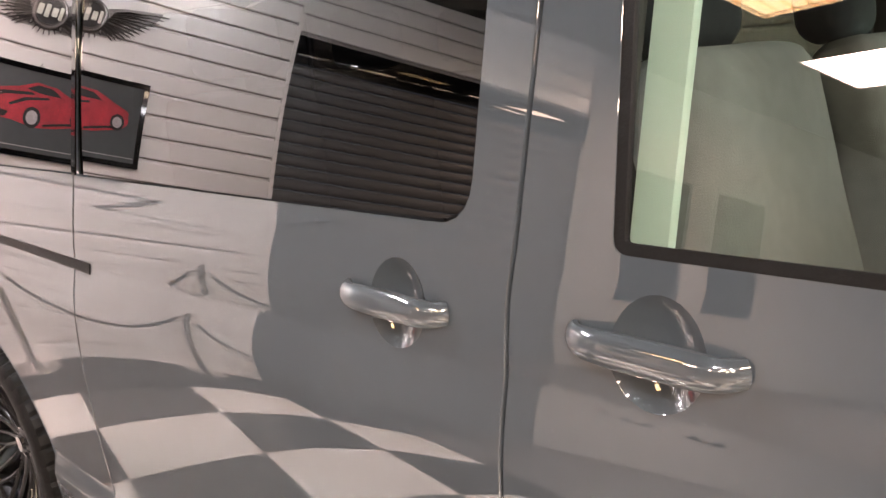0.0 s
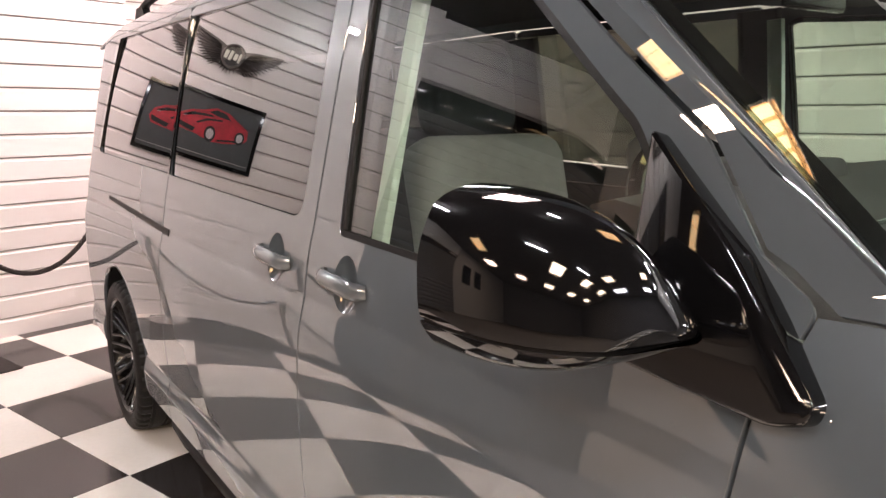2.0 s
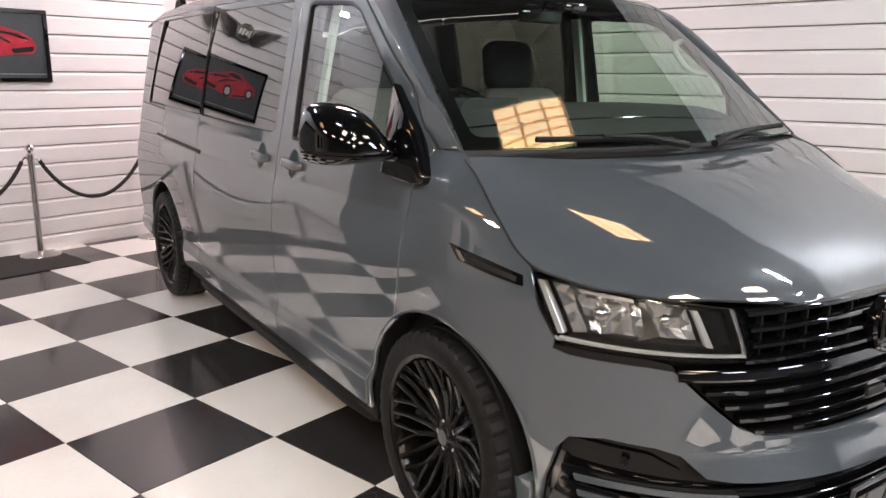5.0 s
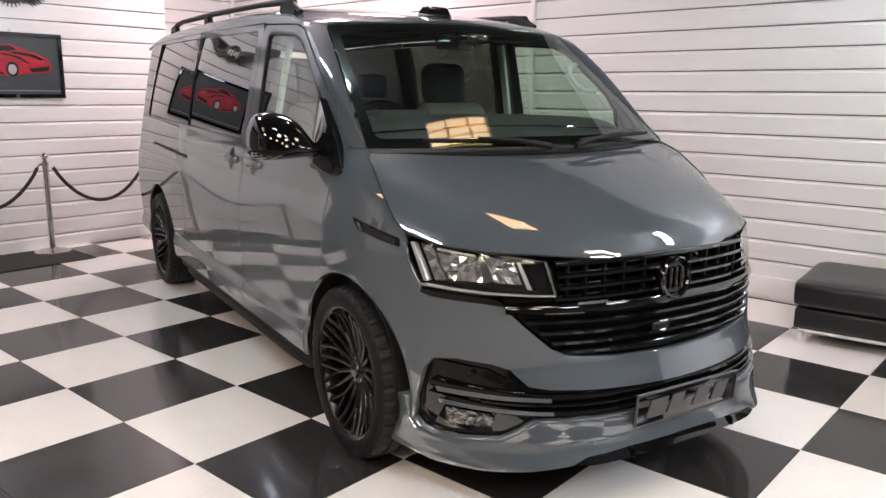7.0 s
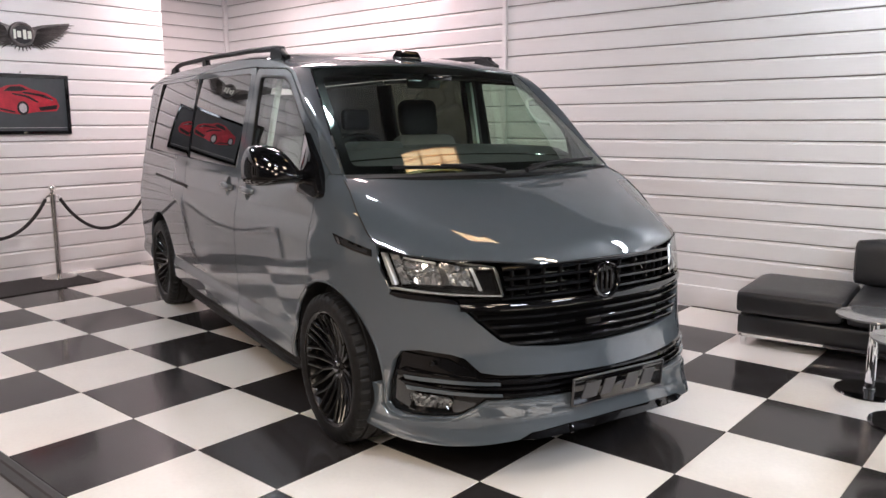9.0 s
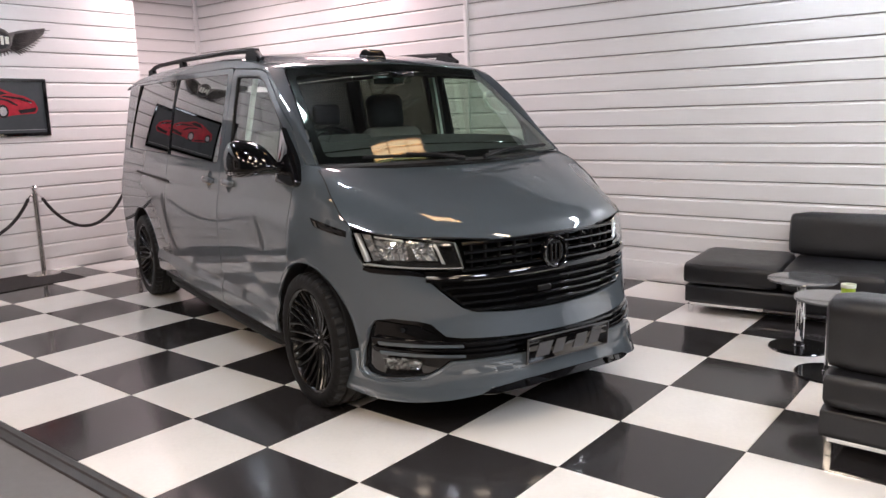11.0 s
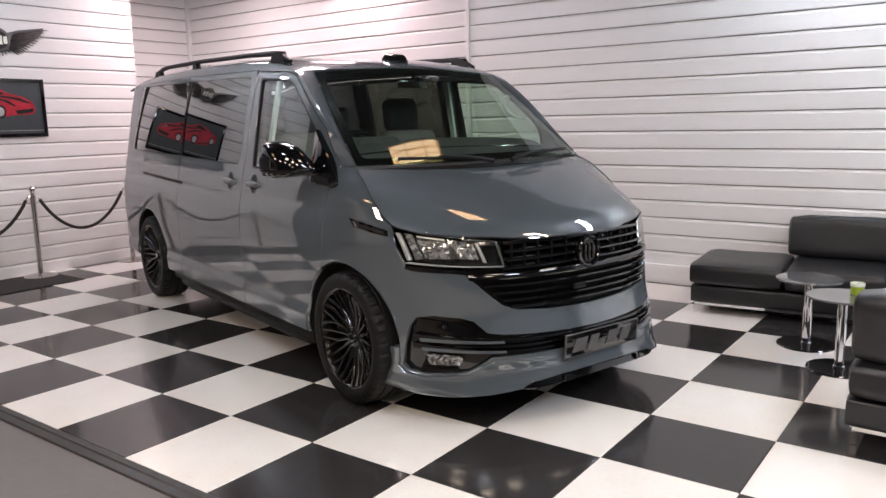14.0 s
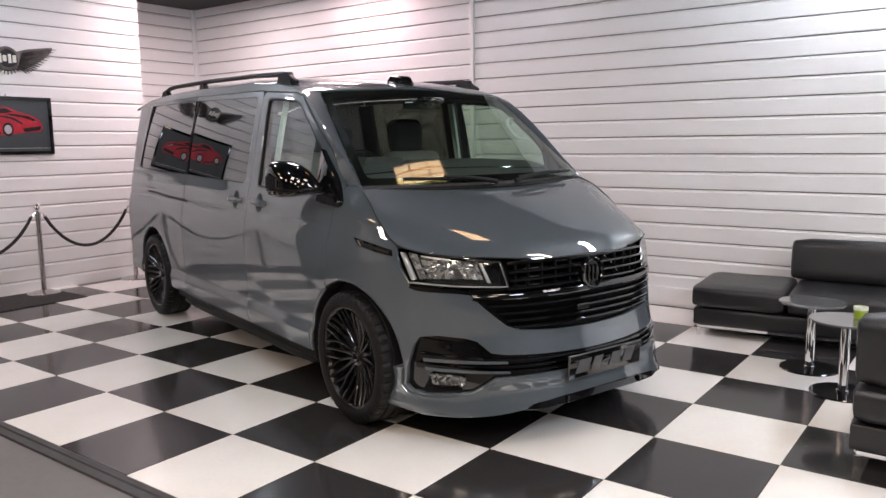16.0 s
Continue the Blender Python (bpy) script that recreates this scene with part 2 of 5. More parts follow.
def rounded(points, r, steps=5):
    """Rounds the corners of an outline; r may be one number or one per corner."""
    out, n = [], len(points)
    for i in range(n):
        p, a, b = (Vector(points[k]) for k in (i, i - 1, (i + 1) % n))
        rr = r[i] if isinstance(r, (list, tuple)) else r
        da, db = a - p, b - p
        rr = min(rr, da.length * 0.45, db.length * 0.45)
        if rr < 1e-4:
            out.append(tuple(p))
            continue
        s, e = p + da.normalized() * rr, p + db.normalized() * rr
        for k in range(steps + 1):
            t = k / steps
            q = s * (1 - t) ** 2 + p * 2 * t * (1 - t) + e * t * t
            out.append((q.x, q.y))
    return out


def inset(points, d):
    """Moves an outline inwards by d."""
    n = len(points)
    area = sum(points[i - 1][0] * points[i][1] - points[i][0] * points[i - 1][1] for i in range(n))
    s = 1 if area > 0 else -1
    out = []
    for i in range(n):
        a, p, b = Vector(points[i - 1]), Vector(points[i]), Vector(points[(i + 1) % n])
        t1, t2 = (p - a), (b - p)
        if t1.length < 1e-7 or t2.length < 1e-7:
            out.append(tuple(p))
            continue
        n1 = Vector((-t1.y, t1.x)).normalized() * s
        n2 = Vector((-t2.y, t2.x)).normalized() * s
        m = (n1 + n2)
        m = m.normalized() if m.length > 1e-3 else n1
        out.append(tuple(p + m * d / max(0.5, m.dot(n1))))
    return out


def dense(points, step):
    out = []
    for i in range(len(points)):
        a, b = Vector(points[i]), Vector(points[(i + 1) % len(points)])
        k = max(1, int(math.ceil((b - a).length / step)))
        out += [tuple(a.lerp(b, j / k)) for j in range(k)]
    return out


def inside(poly, xs, ys):
    """Which points lie in an outline (arrays)."""
    res = np.zeros(len(xs), bool)
    n = len(poly)
    for i in range(n):
        (x1, y1), (x2, y2) = poly[i - 1], poly[i]
        c = (y1 > ys) != (y2 > ys)
        if y1 != y2:
            res ^= c & (xs < (x2 - x1) * (ys - y1) / (y2 - y1) + x1)
    return res


def away(poly, xs, ys):
    """Distance of points from an outline."""
    best = np.full(len(xs), 9.0)
    for i in range(len(poly)):
        (x1, y1), (x2, y2) = poly[i - 1], poly[i]
        dx, dy = x2 - x1, y2 - y1
        q = dx * dx + dy * dy
        if q < 1e-12:
            continue
        t = np.clip(((xs - x1) * dx + (ys - y1) * dy) / q, 0, 1)
        best = np.minimum(best, np.hypot(xs - x1 - t * dx, ys - y1 - t * dy))
    return best


def skin(name, f, outline, mat, parent, holes=(), step=0.04, depth=0.014, flip=False, lift=0.0, label="", mirror=False, jitter=0.0, rows=()):
    """A body panel: an outline cut from the curved sheet f(p, q), with turned-in edges."""
    outer = dense(outline, step)
    loops = [outer] + [dense(h, step) for h in holes]
    P = [p for lp in loops for p in lp]
    edges, at = [], 0
    for lp in loops:
        edges += [(at + i, at + (i + 1) % len(lp)) for i in range(len(lp))]
        at += len(lp)
    arr = np.array(outer)
    gx = np.arange(math.floor(arr[:, 0].min() / step), arr[:, 0].max() / step + 1) * step
    gy = np.arange(math.floor(arr[:, 1].min() / step), arr[:, 1].max() / step + 1) * step
    X, Y = (g.ravel() for g in np.meshgrid(gx, gy))
    ok = inside(outer, X, Y)
    for lp in loops[1:]:
        ok &= ~inside(lp, X, Y)
    for lp in loops:
        ok &= away(lp, X, Y) > step * 0.45
    P = P + list(zip(X[ok], Y[ok]))
    # extra lines of points where the sheet bends sharply
    for row in rows:
        X = gx + 0.37 * step
        Y = np.full(len(gx), row)
        ok = inside(outer, X, Y)
        for lp in loops[1:]:
            ok &= ~inside(lp, X, Y)
        for lp in loops:
            ok &= away(lp, X, Y) > step * 0.2
        P += list(zip(X[ok], Y[ok]))
    vs, _, fs, _, _, _ = geometry.delaunay_2d_cdt([Vector(p) for p in P], edges, [], 0, 1e-6)
    c = np.array([[sum(vs[i].x for i in t) / 3, sum(vs[i].y for i in t) / 3] for t in fs])
    keep = inside(outer, c[:, 0], c[:, 1])
    for lp in loops[1:]:
        keep &= ~inside(lp, c[:, 0], c[:, 1])
    tris = [t for t, k in zip(fs, keep) if k]
    e = 1.5e-3

    def at_point(p, q):
        o = Vector(f(p, q))
        nn = (Vector(f(p + e, q)) - Vector(f(p - e, q))).cross(Vector(f(p, q + e)) - Vector(f(p, q - e)))
        nn.normalize()
        if flip:
            nn = -nn
        o += nn * lift
        if mirror:
            o.y, nn.y = -o.y, -nn.y
        return o, nn

    co, no, faces = [], [], []
    rough = random.Random(len(vs))
    for v in vs:
        o, nn = at_point(v.x, v.y)
        co.append(o + nn * jitter * (rough.random() - 0.5))
        no.append(nn)
    count = {}
    for t in tris:
        a, b, d = (co[i] for i in t)
        if (b - a).cross(d - a).dot(no[t[0]]) < 0:
            t = t[::-1]
        faces.append(tuple(t))
        for i in range(3):
            k = (t[i], t[(i + 1) % 3])
            count[k] = 1
    if depth:
        rim = [k for k in count if (k[1], k[0]) not in count]
        for a, b in rim:
            out = (co[b] - co[a]).cross(no[a]).normalized()
            i = len(co)
            co += [co[a], co[b], co[b] - no[b] * depth, co[a] - no[a] * depth]
            no += [(no[a] + out).normalized(), (no[b] + out).normalized(), out, out]
            faces.append((i + 1, i, i + 3, i + 2))
    me = bpy.data.meshes.new(name)
    me.from_pydata([tuple(p) for p in co], [], faces)
    me.materials.append(mat)
    if jitter:
        me.shade_flat()
        ob = new(name, me)
        ob.parent = parent
        return tagged(ob, label)
    me.shade_smooth()
    me.normals_split_custom_set_from_vertices([tuple(v) for v in no])
    ob = new(name, me)
    ob.parent = parent
    return tagged(ob, label)

# ---- van: body surfaces (x back from the front axle line, y to the driver's side, z up) ----
U0, POWER, CORNER = 0.25, 2.7, 1.25      # where the side begins to turn, roundness, length of the turned part
# lean of the side by height: leaning glass, an upright belt under it, a crease, a rounded shoulder, a lower side that tucks in
side_lean = smooth_curve([0.0, 0.18, 0.30, 0.36, 0.405, 0.412, 0.448, 0.462, 0.472, 0.50, 0.62, 0.726, 0.85, 0.92, 0.96, 1.00, 1.040, 1.050, 1.058, 1.075, 1.116, 1.17, 1.186, 1.196, 1.215, 1.30, 1.50, 1.68, 1.84, 1.88, 1.925, 1.96, 2.0],
                         [0.26, 0.26, 0.15, 0.10, 0.06, -0.20, -0.34, -0.30, 0.12, 0.09, 0.05, 0.024, -0.015, -0.065, -0.14, -0.215, -0.275, -0.29, -0.085, -0.10, -0.155, -0.168, -0.225, -0.23, -0.185, -0.18, -0.187, -0.205, -0.24, -0.33, -0.6, -1.1, -1.6], 0.0035)
lean_z = np.linspace(0.0, 2.0, 2001)
lean_w = np.concatenate([[0.0], np.cumsum([side_lean(z - 0.0005) * 0.001 for z in lean_z[1:]])])
lean_w += 0.8930 - np.interp(1.225, lean_z, lean_w)


def side_width(z):
    """Half width of the van's side at a height."""
    return float(np.interp(z, lean_z, lean_w))


nose_width = smooth_curve([0.0, 0.2, 0.3, 0.5, 0.9, 1.0, 1.1, 1.19, 1.27, 1.4, 1.95],
                          [0.88, 0.90, 0.915, 0.934, 0.945, 0.938, 0.915, 0.872, 0.815, 0.78, 0.70], 0.012)
nose_line = smooth_curve([0.0, 0.12, 0.18, 0.25, 0.38, 0.45, 0.55, 0.70, 0.83, 0.92, 1.0, 1.3],
                         [-0.88, -0.91, -0.925, -0.905, -0.89, -0.87, -0.835, -0.82, -0.80, -0.78, -0.74, -0.5], 0.02)
roof_line = smooth_curve([0.6, 0.76, 0.9, 1.2, 1.7, 2.6, 3.4, 3.9, 4.25, 4.5],
                         [1.78, 1.850, 1.885, 1.930, 1.962, 1.982, 1.982, 1.962, 1.91, 1.85], 0.06)
END = 4.385


def roof_edge(u):
    return roof_line(u) - 0.058


def width_at(u, z):
    k = max(0.0, min(1.0, (u + 0.1) / (0.5 if z < 1.15 else 0.5 + 0.15 * min(1, (z - 1.15) / 0.1))))
    k = k * k * (3 - 2 * k)
    return nose_width(z) * (1 - k) + side_width(z) * k


def flank(a, z):
    """The body's outer sheet: a runs from the middle of the nose (-CORNER) round to the side (0) and back."""
    if a >= 0:
        u = U0 + a
        w = width_at(u, z)
        if u > 4.16:
            w *= max(0.0, 1 - (min(u, END + 0.014) - 4.16) ** 2.6 / 0.25 ** 2.6) ** (1 / 2.6)
        return (u, w, z)
    th = (1 + a / CORNER) * math.pi / 2
    c, s = max(0.0, math.cos(th)), math.sin(th)
    u = U0 - (U0 - nose_line(z)) * c ** (2 / POWER)
    return (u, math.copysign(width_at(u, z) * abs(s) ** (2 / POWER), s), z)


def au(u, z):
    """Sheet coordinate for a place u along the van."""
    if u >= U0:
        return u - U0
    th = math.acos(((U0 - u) / (U0 - nose_line(z))) ** (POWER / 2))
    return CORNER * (th / (math.pi / 2) - 1)


def both(half):
    """Completes an outline that starts and ends on the middle line of the nose."""
    return half + [(-2 * CORNER - a, z) for a, z in half[::-1]]


def side_poly(points):
    return [(au(u, z), z) for u, z in points]


def bowed(middle):
    """The side sheet with the slight bow of a window pane."""
    def f(a, z):
        x, y, zz = flank(a, z)
        return (x, y - (x - middle) ** 2 / 56 - (z - 1.46) ** 2 / 13, zz)
    return f


def pocket(u, k=1.0):
    """Outline of the dished pocket behind a door handle."""
    return [(u - 0.004 + 0.055 * k * math.cos(q), 1.116 + (0.066 if math.sin(q) > 0 else 0.060) * k * math.sin(q)) for q in np.linspace(0, 2 * math.pi, 28, endpoint=False)]


AXLE_F, AXLE_R, WHEEL_R = 0.05, 3.45, 0.358


def arch(u, radius, start, end, steps=22):
    """Wheel arch points, by angle from the rear horizontal over the top to the front."""
    return [(u + radius * math.cos(radians(start + (end - start) * k / steps)), 0.362 + radius * math.sin(radians(start + (end - start) * k / steps))) for k in range(steps + 1)]


VAN = pose(1.954, -2.510, 0, 0, 0, 73.0)
van = thing("van", "glossy grey long-wheelbase van with black trim parked on the checkered floor", "van", VAN)

HEADLIGHT = [(-0.372, 0.985), (-0.50, 0.972), (-0.66, 0.958), (-0.80, 0.942), (-0.89, 0.928), (-0.905, 0.90), (-0.918, 0.795), (-0.905, 0.787), (-0.66, 0.797), (-0.47, 0.803), (-0.437, 0.815), (-0.40, 0.89)]
GRILLE = [(-0.912, 0.925), (-1.05, 0.925), (-CORNER, 0.918), (-CORNER, 0.572), (-1.10, 0.580), (-0.95, 0.597), (-0.90, 0.615), (-0.80, 0.70), (-0.735, 0.765), (-0.72, 0.785), (-0.924, 0.785)]
INTAKE = [(-CORNER, 0.462), (-1.085, 0.470), (-0.86, 0.480), (-0.792, 0.490), (-0.738, 0.545), (-0.68, 0.560), (-0.554, 0.568), (-0.464, 0.553), (-0.424, 0.51), (-0.372, 0.40), (-0.350, 0.30), (-0.372, 0.272), (-0.43, 0.262), (-0.534, 0.275), (-0.663, 0.297), (-0.735, 0.335), (-0.79, 0.372), (-1.06, 0.382), (-CORNER, 0.382)]

# bonnet and roof sheets
bonnet_mid = smooth_curve([-0.85, -0.765, -0.72, -0.62, -0.45, -0.25, -0.05, 0.12], [0.810, 0.930, 0.972, 1.025, 1.097, 1.172, 1.234, 1.280], 0.055)
bonnet_drop = smooth_curve([-0.85, -0.77, -0.686, -0.60, -0.47, -0.33, -0.265, -0.20, -0.05, 0.12], [0.0, 0.008, 0.042, 0.085, 0.129, 0.153, 0.136, 0.094, 0.025, 0.0], 0.022)
bonnet_half = smooth_curve([-0.80, -0.775, -0.74, -0.686, -0.60, -0.47, -0.33, -0.26, -0.166, 0.05, 0.1], [0.05, 0.15, 0.36, 0.53, 0.67, 0.777, 0.85, 0.868, 0.868, 0.830, 0.815], 0.012)


bonnet_bow = smooth_curve([-0.85, -0.60, -0.33, -0.20, -0.05, 0.12], [0.03, 0.03, 0.03, 0.025, 0.01, 0.0], 0.05)


def bonnet(u, v):
    """Evenly bowed across, with a rolled edge along the wings."""
    half = bonnet_half(max(-0.76, u))
    q = min(1.1, abs(v) / half)
    w = min(abs(v), 1.1 * half)
    return (u, v, bonnet_mid(u) - bonnet_bow(u) * w * w - (bonnet_drop(u) - bonnet_bow(u) * half * half) * q ** 9)


def roof(u, v):
    ze = roof_edge(u)
    w = side_width(ze)
    q = abs(v) / w
    return (u, v, roof_line(u) - 0.058 * (0.45 * q ** 2 + 0.55 * q ** 9))


def screen(q, p):
    """Windscreen: q across (-1 to 1), p from the bottom (0) to the top (1)."""
    lo = Vector((-0.07 + 0.13 * q * q, 0.830 * q, 1.258 + 0.006 * q * q))
    hi = Vector((0.689 + 0.046 * q * q, 0.695 * q, 1.838 - 0.038 * q * q))
    m = lo.lerp(hi, p)
    bulge = 0.0128 * 4 * p * (1 - p) * (1 - 0.92 * q * q)
    return (m.x - bulge * 0.62, m.y, m.z + bulge * 0.78)


ns = [(bonnet_half(u), u) for u in np.linspace(-0.772, 0.045, 30)]
half = [(u, v) for v, u in ns]
skin("bonnet", bonnet, half + [(-0.065 + 0.11 * (v / 0.83) ** 2, v) for v in np.linspace(0.80, -0.80, 33)] + [(u, -v) for u, v in half[::-1]], PAINT, van, step=0.024, depth=0.02)
for s in (1, -1):
    # dark shut line between the bonnet and the wing
    pts = []
    for u in np.linspace(-0.735, 0.035, 40):
        v = bonnet_half(u)
        pts.append((u, (v + 0.003) * s, bonnet(u, v)[2] - 0.001))
    part("bonnet_gap", tube(pts, 0.0033, 6), SHELL_BLACK, van)
us = np.linspace(0.79, 4.33, 60)
front = [screen(q, 1.0) for q in np.linspace(-1, 1, 25)]
skin("roof", roof, [(u, side_width(roof_edge(u))) for u in us] + [(u, -side_width(roof_edge(u))) for u in us[::-1]] + [(p[0] - 0.004, p[1]) for p in front], PAINT, van, step=0.06, depth=0.012)
skin("windscreen", screen, [(-0.985, 0.015), (0.985, 0.015), (0.985, 0.985), (-0.985, 0.985)], CLEAR_GLASS, van, step=0.08, depth=0.006, flip=True).visible_shadow = False
skin("screen_band", screen, [(-0.985, 0.015), (0.985, 0.015), (0.985, 0.985), (-0.985, 0.985)], GLOSS_BLACK, van,
     holes=[rounded([(-0.93, 0.08), (0.93, 0.08), (0.93, 0.90), (-0.93, 0.90)], 0.05)], step=0.06, depth=0.0, flip=True, lift=-0.008)
bm = bmesh.new()
tube([(-0.05 + 0.125 * q * q, 0.81 * q, 1.236) for q in np.linspace(-1, 1, 17)], 0.034, 8, bm, flat=0.5)
part("cowl", bm, MATT_BLACK, van)

# nose panels
BUMPER = both([(-CORNER, 0.568), (-1.10, 0.576), (-0.945, 0.593), (-0.885, 0.615), (-0.79, 0.70), (-0.725, 0.765), (-0.66, 0.772), (-0.47, 0.778), (-0.425, 0.79), (-0.30, 0.645)]
              + [(au(u, z), z) for u, z in arch(AXLE_F, 0.41, 143, 186, 8)] + [(-0.318, 0.250), (-0.50, 0.240), (-CORNER, 0.245)])
skin("front_bumper", flank, BUMPER, PAINT, van, holes=[both(INTAKE)], step=0.028, flip=True, depth=0.03)
skin("intake_back", flank, both(INTAKE), GLOSS_BLACK, van, step=0.06, flip=True, lift=-0.035, depth=0.0, label="gloss black intake panel")
skin("grille_back", flank, both(GRILLE), MATT_BLACK, van, step=0.06, flip=True, lift=-0.045, depth=0.0)
lip_kick = smooth_curve([0.10, 0.165, 0.19, 0.215, 0.25, 0.30, 0.42], [0.020, 0.022, 0.0215, 0.017, 0.008, 0.001, 0.0], 0.007)


def lip_sheet(a, z):
    """The lip spoiler kicks out towards its lower edge."""
    p, q = Vector(flank(a, z)), Vector(flank(a + 0.01, z))
    t = (q - p).normalized()
    return tuple(p + Vector((-t.y, t.x, 0)) * lip_kick(z))


LIP = both([(-CORNER, 0.374), (-1.06, 0.374), (-0.80, 0.364), (-0.742, 0.327), (-0.668, 0.288), (-0.534, 0.266), (-0.43, 0.253), (-0.362, 0.262), (-0.334, 0.295), (-0.345, 0.385), (-0.272, 0.385), (-0.262, 0.185), (-0.43, 0.172), (-0.60, 0.182), (-0.76, 0.200), (-0.90, 0.221), (-0.955, 0.246), (-1.10, 0.265), (-CORNER, 0.270)])
skin("front_lip", lip_sheet, LIP, PAINT, van, step=0.02, flip=True, lift=0.006, depth=0.05, label="grey lower lip spoiler")
skin("splitter", lip_sheet, both([(-CORNER, 0.267), (-1.10, 0.262), (-0.96, 0.243), (-0.912, 0.222), (-0.97, 0.218), (-1.10, 0.228), (-CORNER, 0.234)]), GLOSS_BLACK, van, step=0.025, flip=True, lift=0.003, depth=0.06)
for a in (-1.10, -1.40):
    q = Vector(lip_sheet(a, 0.232))
    bm = bmesh.new()
    box(bm, q.x - 0.012, q.x + 0.04, q.y - 0.006, q.y + 0.006, 0.228, 0.262, 0.003, 1)
    part("splitter_fin", bm, GLOSS_BLACK, van)


def band(name, a0, a1, z, h, mat, parent, lift=0.0, slope=0.0, thick=0.02, curve=None, label="", n=40):
    """A slat that follows the nose from a0 to a1 on both sides, h high and thick deep."""
    bm = bmesh.new()
    rows = []
    cs = [a0 + (a1 - a0) * k / n for k in range(n + 1)]
    for a in cs:
        zz = z + (curve(a) if curve else 0)
        ring = []
        for dz, d in ((-h / 2, -thick), (-h / 2, lift - 0.004), (-h * 0.3, lift), (h * 0.3, lift), (h / 2, lift - 0.004), (h / 2, -thick)):
            p, q = Vector(flank(a, zz + dz)), Vector(flank(a + 0.01, zz + dz))
            t = (q - p).normalized()
            ring.append(bm.verts.new(p + Vector((-t.y, t.x, 0)) * (-1) * -d))
        rows.append(ring)
    for r, s in zip(rows, rows[1:]):
        for i in range(6):
            bm.faces.new((r[i], r[(i + 1) % 6], s[(i + 1) % 6], s[i]))
    bm.faces.new(rows[0])
    bm.faces.new(rows[-1][::-1])
    return part(name, bm, mat, parent, label)


def mirrored(a):
    return -2 * CORNER - a


grille = new("grille")
grille.parent = van
for z, a in ((0.908, -0.915), (0.868, -0.918), (0.828, -0.920), (0.790, -0.90)):
    band("slat", a, mirrored(a), z, 0.014, GLOSS_BLACK, grille, lift=0.006, thick=0.03, curve=lambda a: 0.006 * (1 - ((a + CORNER) / 0.35) ** 2))
band("crossbar", -0.735, mirrored(-0.735), 0.757, 0.030, GLOSS_BLACK, grille, lift=0.010, thick=0.04)
for z, a in ((0.712, -0.80), (0.675, -0.845), (0.640, -0.882), (0.607, -0.92)):
    band("slat", a, mirrored(a), z, 0.015, GLOSS_BLACK, grille, lift=0.006, thick=0.03)
for a in np.linspace(-0.96, -1.20, 5):
    for aa in (a, mirrored(a)):
        p = Vector(flank(aa, 0.85))
        bm = bmesh.new()
        box(bm, p.x + 0.016, p.x + 0.035, p.y - 0.004, p.y + 0.004, 0.79, 0.91, 0.001, 1)
        part("upright", bm, MATT_BLACK, grille)
for s in (1, -1):
    sk = [(a, z) for a, z in ((-0.437, 0.800), (-0.47, 0.800), (-0.66, 0.794), (-0.72, 0.783), (-0.73, 0.768), (-0.66, 0.775), (-0.47, 0.782), (-0.43, 0.792))]
    skin("lamp_lower_trim", flank, sk, GLOSS_BLACK, van, step=0.04, flip=True, lift=0.002, mirror=s < 0)

# round nose emblem, plain ring and bars
bm = lathe([(0.062, 0.0), (0.066, -0.008), (0.074, -0.010), (0.080, -0.004), (0.080, 0.02), (0.062, 0.02)], 40)
bmesh.ops.transform(bm, matrix=pose(-0.815, 0, 0.828, 0, 92, 0), verts=bm.verts)
emblem = part("nose_emblem", bm, GLOSS_BLACK, van, "round gloss black emblem")
bm = lathe([(0.0, 0.004), (0.062, 0.004), (0.062, 0.012), (0.0, 0.012)], 40)
bmesh.ops.transform(bm, matrix=pose(-0.815, 0, 0.828, 0, 92, 0), verts=bm.verts)
part("emblem_disc", bm, RIM_BLACK, emblem)
for x0, x1 in ((-0.028, -0.028), (0.0, 0.0), (0.028, 0.028)):
    bm = tube([(-0.818, x0, 0.868), (-0.818, x1, 0.790)], 0.006, 6)
    part("emblem_bar", bm, GLOSS_BLACK, emblem)

bm = bmesh.new()
box(bm, -0.868, -0.855, 0.075, 0.155, 0.665, 0.690, 0.003, 1)
part("grille_badge", bm, BADGE, grille, "small dark badge")

